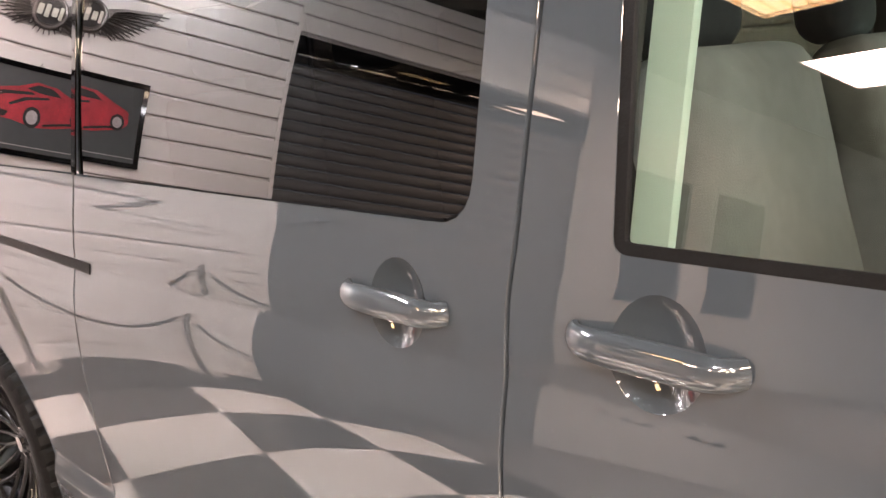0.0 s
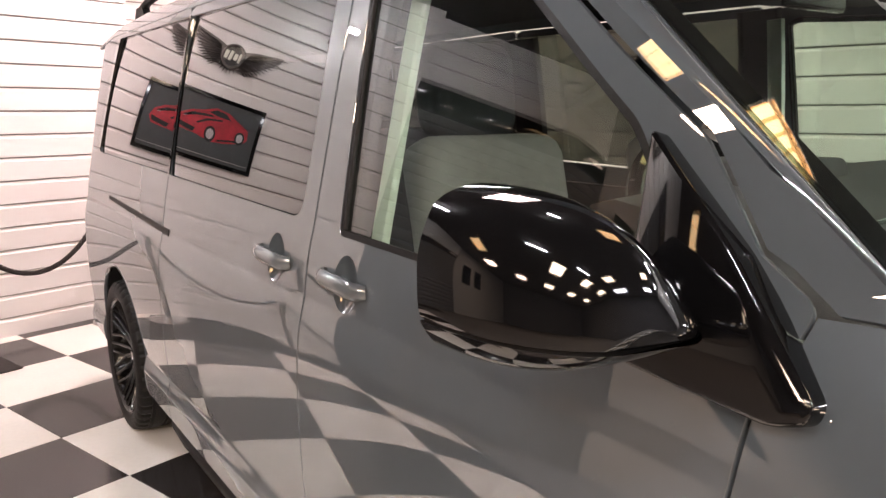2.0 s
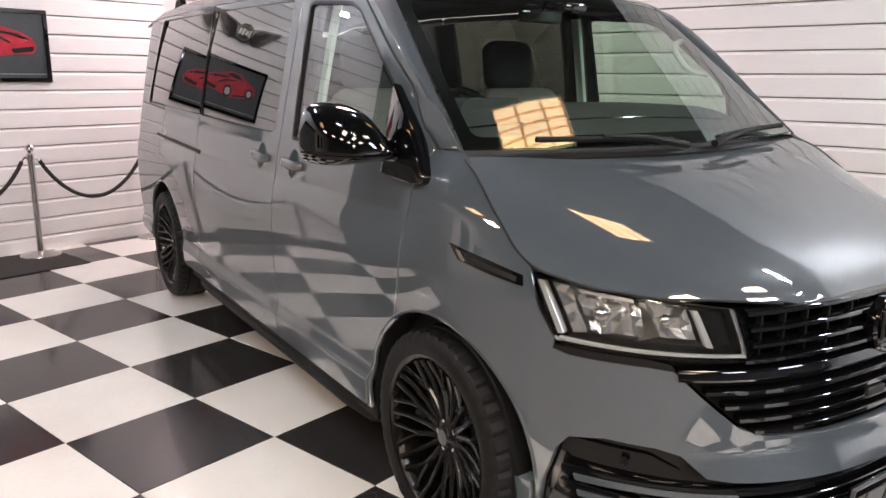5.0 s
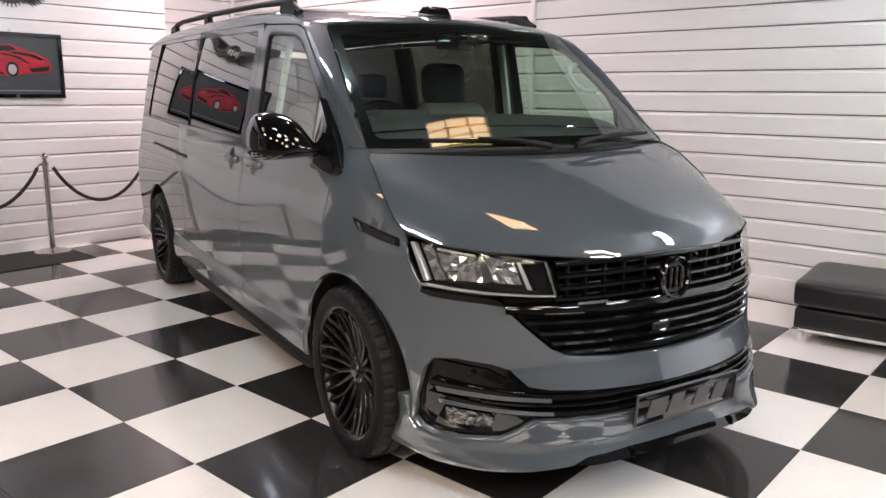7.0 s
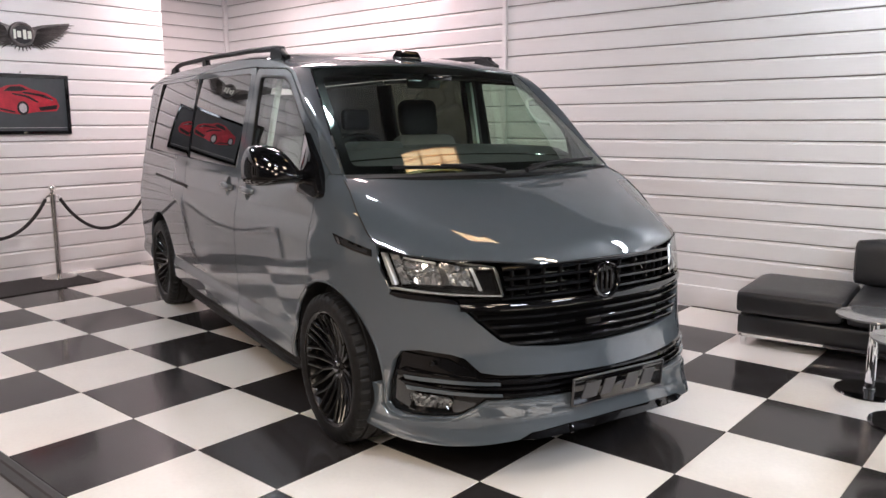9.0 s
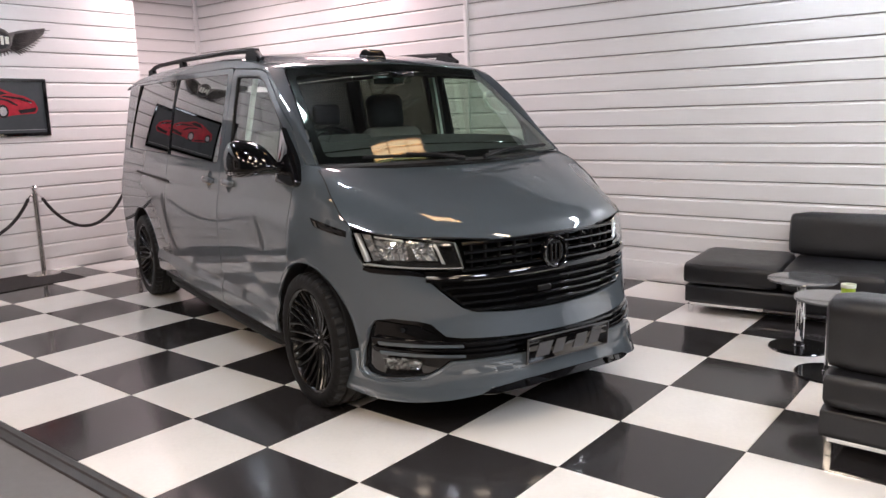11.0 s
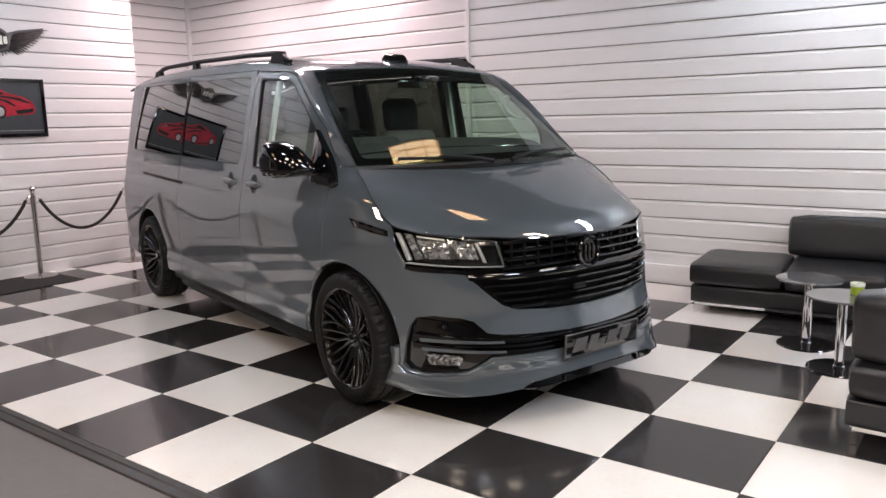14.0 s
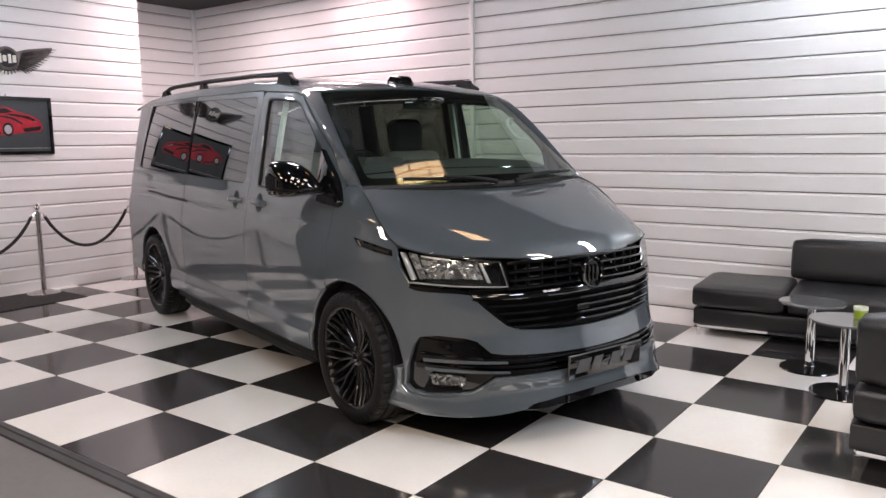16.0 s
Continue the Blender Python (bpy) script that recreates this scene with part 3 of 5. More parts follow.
# lower intake: bars, fog lamps, plate
for z, h in ((0.450, 0.016), (0.424, 0.012), (0.400, 0.012)):
    band("intake_bar", -0.62, mirrored(-0.62), z, h, GLOSS_BLACK, van, lift=-0.004, thick=0.03)
for s in (1, -1):
    m = s < 0
    skin("fog_surround", flank, rounded([(-0.455, 0.545), (-0.66, 0.535), (-0.74, 0.50), (-0.66, 0.485), (-0.45, 0.49)], 0.012), GLOSS_BLACK, van, step=0.03, flip=True, lift=-0.022, depth=0.02, mirror=m)
    skin("intake_blade", flank, rounded([(-0.43, 0.468), (-0.60, 0.466), (-0.86, 0.462), (-0.86, 0.440), (-0.60, 0.440), (-0.43, 0.445)], 0.006), GLOSS_BLACK, van, step=0.03, flip=True, lift=-0.004, depth=0.03, mirror=m)
    skin("intake_blade", flank, rounded([(-0.42, 0.425), (-0.60, 0.418), (-0.80, 0.405), (-0.80, 0.388), (-0.60, 0.396), (-0.42, 0.400)], 0.006), GLOSS_BLACK, van, step=0.03, flip=True, lift=-0.004, depth=0.03, mirror=m)
    skin("blade_edge", flank, [(-0.462, 0.452), (-0.60, 0.455), (-0.86, 0.450), (-0.86, 0.438), (-0.60, 0.440), (-0.466, 0.437)], PAINT, van, step=0.03, flip=True, lift=0.004, depth=0.02, mirror=m, label="grey strip across the intake")
    skin("blade_edge", flank, [(-0.464, 0.408), (-0.60, 0.409), (-0.86, 0.404), (-0.86, 0.393), (-0.60, 0.396), (-0.468, 0.394)], PAINT, van, step=0.03, flip=True, lift=0.004, depth=0.02, mirror=m, label="grey strip across the intake")
    fog = skin("fog_light", flank, rounded([(-0.465, 0.375), (-0.63, 0.380), (-0.655, 0.365), (-0.63, 0.320), (-0.47, 0.310)], 0.012), LENS, van, step=0.03, flip=True, lift=-0.010, depth=0.012, mirror=m)
    skin("fog_reflector", flank, rounded([(-0.47, 0.372), (-0.63, 0.376), (-0.65, 0.362), (-0.63, 0.324), (-0.475, 0.314)], 0.012), FOG_SILVER, fog, step=0.014, flip=True, lift=-0.026, depth=0.0, mirror=m, jitter=0.006)
    c = Vector(flank(-0.60, 0.515))
    bm = lathe([(0.0, -0.004), (0.010, -0.003), (0.011, 0.01)], 16)
    bmesh.ops.transform(bm, matrix=Matrix.Translation((c.x, c.y * s, c.z)) @ pose(0, 0, 0, 0, 90, 0), verts=bm.verts)
    part("parking_sensor", bm, MATT_BLACK, van)

plate = new("show_plate")
plate.parent = van
plate.matrix_local = pose(-0.912, 0.006, 0.398, 0, -4, 0)
tagged(plate, "black show plate with slanted silver bars")
bm = bmesh.new()
box(bm, -0.008, 0.01, -0.262, 0.262, -0.058, 0.058, 0.004)
part("plate_board", bm, GLOSS_BLACK, plate)
bm = bmesh.new()
for y0, y1, z0, z1 in ((-0.262, 0.262, -0.060, -0.0565), (-0.262, 0.262, 0.0565, 0.060), (-0.264, -0.2605, -0.06, 0.06), (0.2605, 0.264, -0.06, 0.06)):
    box(bm, -0.010, 0.0, y0, y1, z0, z1)
part("plate_rim", bm, PLATE_SILVER, plate)
for y, w, hgt in ((0.165, 0.085, 0.033), (0.068, 0.062, 0.033), (0.002, 0.040, 0.006), (-0.068, 0.070, 0.033), (-0.166, 0.066, 0.033)):
    pts = [(-w / 2 - 0.012, -hgt), (w / 2 - 0.012, -hgt), (w / 2 + 0.012, hgt), (-w / 2 + 0.012, hgt)]
    bm = prism([(-x, z) for x, z in pts], 0.0035)
    bmesh.ops.transform(bm, matrix=pose(-0.0085, y, 0, 0, 0, 90), verts=bm.verts)
    part("bar", bm, PLATE_SILVER, plate, smooth=False)


# ---- van: sides ----
CREASE = (0.392, 0.402, 0.409, 0.416, 0.43, 0.445, 0.457, 0.464, 0.469, 0.475, 0.484, 1.026, 1.036, 1.0445, 1.0515, 1.0565, 1.062, 1.072, 1.166, 1.176, 1.184, 1.192, 1.199, 1.206)
CANT = [(u, roof_edge(u)) for u in np.linspace(1.05, 4.30, 24)]
DOOR = [(1.383, 0.31), (1.383, 1.15), (1.375, 1.24), (1.335, 1.80), (1.31, 1.825), (0.86, 1.795), (0.76, 1.765), (0.62, 1.66), (0.35, 1.455), (0.185, 1.27), (0.200, 1.20), (0.222, 1.15), (0.245, 0.95), (0.25, 0.83), (0.282, 0.70), (0.36, 0.635), (0.44, 0.53), (0.487, 0.40), (0.50, 0.31)]
DOOR_GLASS = [(1.250, 1.218), (1.262, 1.772), (1.22, 1.785), (0.86, 1.757), (0.77, 1.725), (0.64, 1.625), (0.45, 1.475), (0.40, 1.40), (0.40, 1.200)]
SAIL = [(0.408, 1.462), (0.400, 1.29), (0.392, 1.166), (0.185, 1.148), (0.143, 1.160), (0.140, 1.182), (0.262, 1.320)]
SLIDE = [(1.391, 0.31), (1.391, 1.15), (1.383, 1.24), (1.343, 1.80), (1.36, 1.835), (2.60, 1.862), (2.64, 1.85), (2.655, 1.25), (2.655, 0.31)]
SLIDE_GLASS = [(1.455, 1.232), (1.425, 1.79), (1.45, 1.805), (2.633, 1.832), (2.648, 1.26)]
QUARTER_GLASS = [(2.655, 1.262), (2.640, 1.834), (3.80, 1.845), (3.83, 1.83), (3.955, 1.31), (3.93, 1.29)]
QUARTER = ([(2.663, 0.31), (2.663, 1.25), (2.648, 1.85), (2.66, 1.863)] + [(u, min(1.863, roof_edge(u) - 0.028)) for u in np.linspace(2.8, 4.26, 12)]
           + [(END, 1.72), (END, 0.42), (4.10, 0.36)] + arch(AXLE_R, 0.425, -3, 186, 30) + [(2.99, 0.31)])
FRAME = ([(0.085, 1.268), (0.118, 1.300), (0.236, 1.40), (0.34, 1.49), (0.47, 1.595), (0.60, 1.695), (0.70, 1.762), (0.745, 1.784)] + [(u, roof_edge(u) + 0.002) for u in (0.79, 0.84, 0.90, 0.97)] + CANT
         + [(4.26, roof_edge(4.26) - 0.012)] + [(u, min(1.868, roof_edge(u) - 0.02)) for u in np.linspace(4.15, 2.7, 10)] + [(1.36, 1.842), (1.31, 1.832), (0.86, 1.803), (0.755, 1.773), (0.61, 1.668), (0.342, 1.462), (0.190, 1.290), (0.160, 1.268)])
FENDER = ([(0.214, 1.155), (0.195, 1.20), (0.180, 1.262), (0.058, 1.264), (-0.05, 1.203), (-0.166, 1.126), (-0.27, 1.02), (-0.312, 0.992)]
          + [(flank(a, z)[0], z) for a, z in ((-0.394, 0.89), (-0.433, 0.815), (-0.430, 0.792), (-0.30, 0.645))]
          + arch(AXLE_F, 0.41, 143, -7, 26) + [(0.485, 0.31), (0.478, 0.40), (0.43, 0.53), (0.352, 0.628), (0.273, 0.695), (0.241, 0.83), (0.236, 0.95)])

for s in (1, -1):
    m = s < 0
    door = skin("front_door", flank, rounded(side_poly(DOOR), 0.012, 3), PAINT, van, holes=[rounded(side_poly(DOOR_GLASS), 0.02), side_poly(pocket(1.195))], step=0.026, flip=True, mirror=m, rows=CREASE)
    skin("door_window", flank, rounded(side_poly(DOOR_GLASS), 0.02), CLEAR_GLASS, door, flip=True, lift=-0.012, depth=0.0, mirror=m).visible_shadow = False
    ring = rounded(side_poly(DOOR_GLASS), 0.02)
    skin("window_seal", flank, inset(ring, -0.004), MATT_BLACK, door, holes=[inset(ring, 0.013)], flip=True, lift=-0.002, depth=0.012, mirror=m)
    # black corner plate of the mirror: flat, over the door and the wing
    p0, p1, p2 = (Vector(flank(au(u, z), z)) for u, z in ((0.405, 1.455), (0.150, 1.160), (0.400, 1.165)))
    across, n_out = (p1 - p2).normalized(), (p1 - p2).cross(p0 - p2).normalized()
    if n_out.y < 0:
        n_out = -n_out
    upward = across.cross(n_out).normalized()
    if upward.z < 0:
        upward = -upward
    outline = []
    for u, z in SAIL:
        q = Vector(flank(au(u, z), z)) - p2
        outline.append((q.dot(across), q.dot(upward)))
    bm = bmesh.new()
    rings = []
    for shrink, out in ((0.0, -0.03), (0.0, 0.020), (0.0015, 0.0245), (0.006, 0.027)):
        ring = []
        for a, b in inset(rounded(outline, 0.014, 4), shrink):
            q = p2 + across * a + upward * b + n_out * (out + 0.003)
            ring.append(bm.verts.new((q.x, q.y * s, q.z)))
        rings.append(ring)
    for r, q in zip(rings, rings[1:]):
        for k in range(len(r)):
            bm.faces.new((r[k], r[(k + 1) % len(r)], q[(k + 1) % len(r)], q[k]))
    top = bm.faces.new(rings[-1])
    bmesh.ops.triangulate(bm, faces=[top])
    part("mirror_sail", bm, GLOSS_BLACK, door, angle=50)
    slide = skin("sliding_door", flank, rounded(side_poly(SLIDE), 0.012, 3), PAINT, van, holes=[rounded(side_poly(SLIDE_GLASS), [0.06, 0.03, 0.02, 0.01, 0.01]), side_poly(pocket(1.583))], step=0.026, flip=True, mirror=m, rows=CREASE)
    skin("side_window", bowed(2.03), rounded(inset(side_poly(SLIDE_GLASS), 0.003), [0.06, 0.03, 0.02, 0.01, 0.01]), PRIVACY_GLASS, slide, flip=True, lift=0.003, depth=0.0, mirror=m).visible_shadow = False
    ring = rounded(side_poly(SLIDE_GLASS), [0.06, 0.03, 0.02, 0.01, 0.01])
    quarter = skin("rear_quarter", flank, side_poly(QUARTER), PAINT, van, holes=[rounded(side_poly(QUARTER_GLASS), 0.02)], step=0.026, flip=True, mirror=m, rows=CREASE)
    skin("quarter_window", bowed(3.28), rounded(inset(side_poly(QUARTER_GLASS), 0.003), 0.02), REAR_GLASS, quarter, flip=True, lift=0.003, depth=0.0, mirror=m).visible_shadow = False
    skin("window_joint", flank, side_poly([(2.643, 1.262), (2.663, 1.262), (2.649, 1.833), (2.629, 1.833)]), GLOSS_BLACK, quarter, flip=True, lift=0.0035, depth=0.004, step=0.03, mirror=m)
    skin("window_trim", flank, side_poly([(3.80, 1.842), (3.86, 1.842), (3.985, 1.30), (3.94, 1.295), (3.955, 1.31)]), GLOSS_BLACK, quarter, flip=True, lift=0.004, step=0.03, mirror=m)
    skin("door_rail", flank, side_poly([(2.575, 1.066), (3.62, 1.100), (3.62, 1.084), (2.575, 1.042)]), MATT_BLACK, quarter, flip=True, lift=0.003, depth=0.006, mirror=m)
    skin("side_frame", flank, side_poly(FRAME), PAINT, van, step=0.026, flip=True, depth=0.02, mirror=m)
    fender = skin("front_wing", flank, side_poly(FENDER), PAINT, van, step=0.026, flip=True, mirror=m, rows=CREASE)
    badge = skin("wing_badge", flank, [(-0.145, 1.012), (-0.26, 0.990), (-0.362, 0.968), (-0.360, 0.940), (-0.27, 0.952), (-0.172, 0.972)], GLOSS_BLACK, fender, flip=True, lift=0.005, step=0.03, mirror=m, label="gloss black wing trim")
    skin("badge_insert", flank, [(-0.20, 0.992), (-0.345, 0.962), (-0.343, 0.949), (-0.205, 0.976)], SHELL_BLACK, badge, flip=True, lift=0.008, step=0.03, mirror=m)
    skin("badge_tick", flank, [(-0.168, 1.000), (-0.182, 0.998), (-0.196, 0.972), (-0.184, 0.974)], STEEL, badge, flip=True, lift=0.009, step=0.03, mirror=m)
    # A-pillar face between the screen and the side
    bm = bmesh.new()
    rows = []
    for k in range(21):
        p = k / 20
        i = Vector(screen(1, p))
        u = 0.085 + (0.79 - 0.085) * p
        z = float(np.interp(u, [0.085, 0.118, 0.236, 0.34, 0.47, 0.60, 0.70, 0.745, 0.79], [1.268, 1.30, 1.40, 1.49, 1.595, 1.695, 1.762, 1.784, roof_edge(0.79) + 0.002]))
        o = Vector(flank(au(u, z), z))
        c = i.lerp(o, 0.5) + Vector((-0.011, 0.010, 0.008)) * (1 - 0.5 * p)
        line = [i + Vector((0.0, 0, -0.008))] + [i * (1 - k) ** 2 + c * 2 * k * (1 - k) + o * k * k for k in (0.0, 0.2, 0.4, 0.6, 0.8, 1.0)] + [o + Vector((0.02, -0.02, 0))]
        rows.append([bm.verts.new((q.x, q.y * s, q.z)) for q in line])
    for r, q in zip(rows, rows[1:]):
        for i in range(7):
            bm.faces.new((r[i], r[i + 1], q[i + 1], q[i]))
    part("windscreen_pillar", bm, PAINT, van, angle=60)
    # door handles with a dished pocket behind
    for u, owner in ((1.195, door), (1.583, slide)):
        o = Vector(flank(u - U0, 1.128))
        bm = bmesh.new()
        pts = [(u + 0.096 * q, (o.y + 0.000 + 0.022 * (1 - q ** 8)) * s, 1.122 + 0.004 * q) for q in np.linspace(-1, 1, 33)]
        tube(pts, [0.0110 + 0.003 * (1 - abs(q) ** 3) for q in np.linspace(-1, 1, 33)], 14, bm, flat=1.5)
        part("door_handle", bm, PAINT, owner)
        bm = bmesh.new()
        rings = []
        for k in range(7):
            q = k / 6
            ring = []
            for x, z in pocket(u, 1.0 - q * 0.97):
                ring.append(bm.verts.new((x, (flank(x - U0, z)[1] - 0.001 - 0.022 * (1 - (1 - q) ** 2) ** 0.9) * s, z)))
            rings.append(ring)
        for r, q in zip(rings, rings[1:]):
            for k in range(len(r)):
                bm.faces.new((r[k], r[(k + 1) % len(r)], q[(k + 1) % len(r)], q[k]))
        bm.faces.new(rings[-1])
        part("handle_dish", bm, PAINT, owner)
    # side bar below the sill
    bm = bmesh.new()
    tube([(0.50, 0.84 * s, 0.245), (0.56, 0.880 * s, 0.232), (0.75, 0.890 * s, 0.228), (2.6, 0.890 * s, 0.228), (2.80, 0.880 * s, 0.232), (2.86, 0.84 * s, 0.245)], 0.026, 12, bm, flat=1.05)
    part("side_bar", bm, MATT_BLACK, van, "black tubular side bar")
    bm = bmesh.new()
    box(bm, 0.48, 2.98, min(0.84 * s, 0.905 * s), max(0.84 * s, 0.905 * s), 0.245, 0.318, 0.01)
    part("sill", bm, MATT_BLACK, van)
    # arch lips
    for u, r, a0, a1 in ((AXLE_F, 0.414, -6, 182), (AXLE_R, 0.429, -4, 186)):
        pts = []
        for x, z in arch(u, r, a0, a1, 40):
            q = Vector(flank(au(x, z), z))
            pts.append((q.x, (q.y - 0.007) * s, q.z))
        bm = tube(pts, 0.009, 8)
        part("arch_lip", bm, PAINT, van)
        bm = bmesh.new()
        ring = []
        for x, z in arch(u, r - 0.005, -12, 192, 30):
            q = Vector(flank(au(x, z), z))
            ring.append([bm.verts.new((x, (q.y - 0.02) * s, z)), bm.verts.new((x, 0.60 * s, z))])
        for p, q in zip(ring, ring[1:]):
            bm.faces.new((p[0], p[1], q[1], q[0]))
        part("wheel_well", bm, SHELL_BLACK, van)

    # headlight
    lamp = skin("headlight", flank, HEADLIGHT, LENS, van, step=0.04, flip=True, lift=0.003, depth=0.012, mirror=m, label="clear headlight with chrome reflectors")
    bowl = inset(HEADLIGHT, 0.006)

    skin("lamp_bowl", flank, bowl, LAMP_GREY, lamp, step=0.03, flip=True, lift=-0.070, depth=-0.066, mirror=m)
    # bright outer column, two faceted lamp cells, dark inner cell
    for pts, dep, mat, jit, stp in (([(-0.394, 0.962), (-0.408, 0.961), (-0.452, 0.828), (-0.437, 0.826)], -0.018, LAMP_WHITE, 0.0, 0.03),
                                    ([(-0.428, 0.962), (-0.474, 0.957), (-0.508, 0.835), (-0.472, 0.830)], -0.036, LAMP_SILVER, 0.012, 0.024),
                                    ([(-0.484, 0.957), (-0.655, 0.940), (-0.662, 0.842), (-0.516, 0.833)], -0.050, LAMP_SILVER, 0.024, 0.030),
                                    ([(-0.50, 0.953), (-0.64, 0.941), (-0.643, 0.933), (-0.503, 0.945)], -0.022, LAMP_WHITE, 0.0, 0.03),
                                    ([(-0.672, 0.938), (-0.778, 0.925), (-0.800, 0.838), (-0.676, 0.842)], -0.048, LAMP_SILVER, 0.022, 0.028),
                                    ([(-0.655, 0.935), (-0.668, 0.934), (-0.700, 0.850), (-0.640, 0.832), (-0.66, 0.848)], -0.024, STEEL, 0.0, 0.03),
                                    ([(-0.789, 0.920), (-0.800, 0.919), (-0.832, 0.822), (-0.816, 0.824)], -0.020, LAMP_WHITE, 0.0, 0.03),
                                    ([(-0.814, 0.918), (-0.872, 0.914), (-0.892, 0.822), (-0.846, 0.822)], -0.045, GLOSS_BLACK, 0.0, 0.03)):
        skin("reflector", flank, pts, mat, lamp, step=stp, flip=True, lift=dep, depth=0.03, mirror=m, jitter=jit)
    for a, z, r in ((-0.580, 0.885, 0.024), (-0.735, 0.880, 0.018)):
        c = Vector(flank(a, z))
        bm = bmesh.new()
        bmesh.ops.create_uvsphere(bm, u_segments=16, v_segments=10, radius=r, matrix=Matrix.Translation((c.x + 0.052, (c.y - 0.02) * s, c.z)))
        part("bulb_shield", bm, STEEL, lamp)
    skin("lamp_strip", flank, [(-0.432, 0.820), (-0.66, 0.811), (-0.905, 0.804), (-0.908, 0.799), (-0.66, 0.805), (-0.437, 0.813)], LAMP_WHITE, lamp, step=0.03, flip=True, lift=-0.006, depth=0.02, mirror=m, label="bright strip along the lower edge")
    skin("lamp_strip", flank, [(-0.882, 0.922), (-0.888, 0.921), (-0.911, 0.802), (-0.905, 0.802)], STEEL, lamp, step=0.03, flip=True, lift=-0.008, depth=0.015, mirror=m)

    # roof rails
    rail = new("roof_rail")
    rail.parent = van
    bm = bmesh.new()
    pts = [(0.97, 1.868), (1.06, 1.905), (1.16, 1.930), (1.6, 1.952), (2.5, 1.976), (3.3, 1.985), (3.45, 1.978), (3.58, 1.955), (3.67, 1.920)]
    tube([(u, 0.720 * s, z) for u, z in pts], [0.012, 0.018, 0.019, 0.017, 0.017, 0.017, 0.018, 0.018, 0.014], 10, bm, flat=0.95)
    part("rail_bar", bm, MATT_BLACK, rail)
    for u, w, top in ((1.13, 0.11, 1.938), (2.62, 0.055, 1.976), (3.56, 0.09, 1.965)):
        zz = roof_edge(u) + 0.002
        bm = prism(rounded([(u - w, 0), (u - w * 0.55, top - zz), (u + w * 0.6, top - zz), (u + w, 0)], 0.01), 0.034)
        bmesh.ops.transform(bm, matrix=Matrix.Translation((0, 0.703 if s > 0 else -0.737, zz)), verts=bm.verts)
        part("rail_foot", bm, MATT_BLACK, rail)
    # tail lamp on the rear corner
    skin("tail_lamp", flank, side_poly([(4.24, 0.86), (4.24, 1.40), (4.35, 1.44), (4.375, 1.0), (4.33, 0.86)]), RED_LENS, van, flip=True, lift=0.004, step=0.03, mirror=m)

    # door mirror, fitted on the driver's side only
    if s < 0:
        continue
    mir = new("door_mirror")
    mir.parent = van
    face = rounded([(0.920, 1.222), (1.10, 1.204), (1.152, 1.209), (1.172, 1.248), (1.166, 1.325), (1.138, 1.385), (1.09, 1.402), (1.035, 1.398), (0.990, 1.368), (0.935, 1.290), (0.912, 1.250)], 0.028, 4)

    def shell(grow, depth):
        """The housing: the face outline drawn forward into a rounded bowl."""
        bm = bmesh.new()
        cv, cz = 1.045, 1.268
        rings = []
        for k in range(17):
            q = 1 - (1 - k / 16) ** 1.6
            k2 = max(0.0, 1 - q ** 2.7) ** (1 / 2.7) * grow
            ring = []
            for v, z in face:
                vv, zz = cv + (v - cv) * k2, cz + (z - cz) * k2
                x = 0.455 - depth * q + 0.036 * (vv - cv) / 0.13 + 0.02 * (zz - cz) / 0.12
                ring.append(bm.verts.new((x, vv * s, zz)))
            rings.append(ring)
        for r, p in zip(rings, rings[1:]):
            for k in range(len(r)):
                bm.faces.new((r[k], r[(k + 1) % len(r)], p[(k + 1) % len(r)], p[k]))
        bm.faces.new(rings[0])
        bmesh.ops.remove_doubles(bm, verts=bm.verts[:], dist=1e-4)
        return bm

    bm = shell(1.0, 0.205)
    bmesh.ops.bisect_plane(bm, geom=bm.verts[:] + bm.edges[:] + bm.faces[:], plane_co=(0, 0, 1.2455), plane_no=(0, 0, 1), clear_inner=True)
    housing = part("mirror_housing", bm, GLOSS_BLACK, mir, "gloss black housing", angle=50)
    bm = shell(1.018, 0.212)
    bmesh.ops.bisect_plane(bm, geom=bm.verts[:] + bm.edges[:] + bm.faces[:], plane_co=(0, 0, 1.2420), plane_no=(0, 0, 1), clear_outer=True)
    part("mirror_base", bm, GLOSS_BLACK, mir, "gloss black lower lip", angle=50)
    bm = shell(0.975, 0.198)
    part("mirror_core", bm, SHELL_BLACK, mir)
    bm = bmesh.new()
    tube([(0.40, 0.965 * s, 1.238), (0.36, 0.925 * s, 1.236), (0.325, 0.890 * s, 1.232), (0.30, 0.868 * s, 1.228)], [0.030, 0.036, 0.040, 0.046], 14, bm, flat=0.72)
    part("mirror_arm", bm, GLOSS_BLACK, mir)
    bm = bmesh.new()
    tube([(0.365, 0.93 * s, 1.268), (0.335, 0.90 * s, 1.270), (0.31, 0.875 * s, 1.268)], [0.008, 0.013, 0.012], 10, bm)
    part("arm_cover", bm, GLOSS_BLACK, mir)

# tail end
bm = bmesh.new()
box(bm, 4.33, 4.37, -0.74, 0.74, 0.42, 1.80, 0.03, 3)
part("tailgate", bm, PAINT, van)
bm = bmesh.new()
box(bm, 4.20, 4.42, -0.86, 0.86, 0.33, 0.52, 0.06, 4)
part("rear_bumper", bm, PAINT, van)

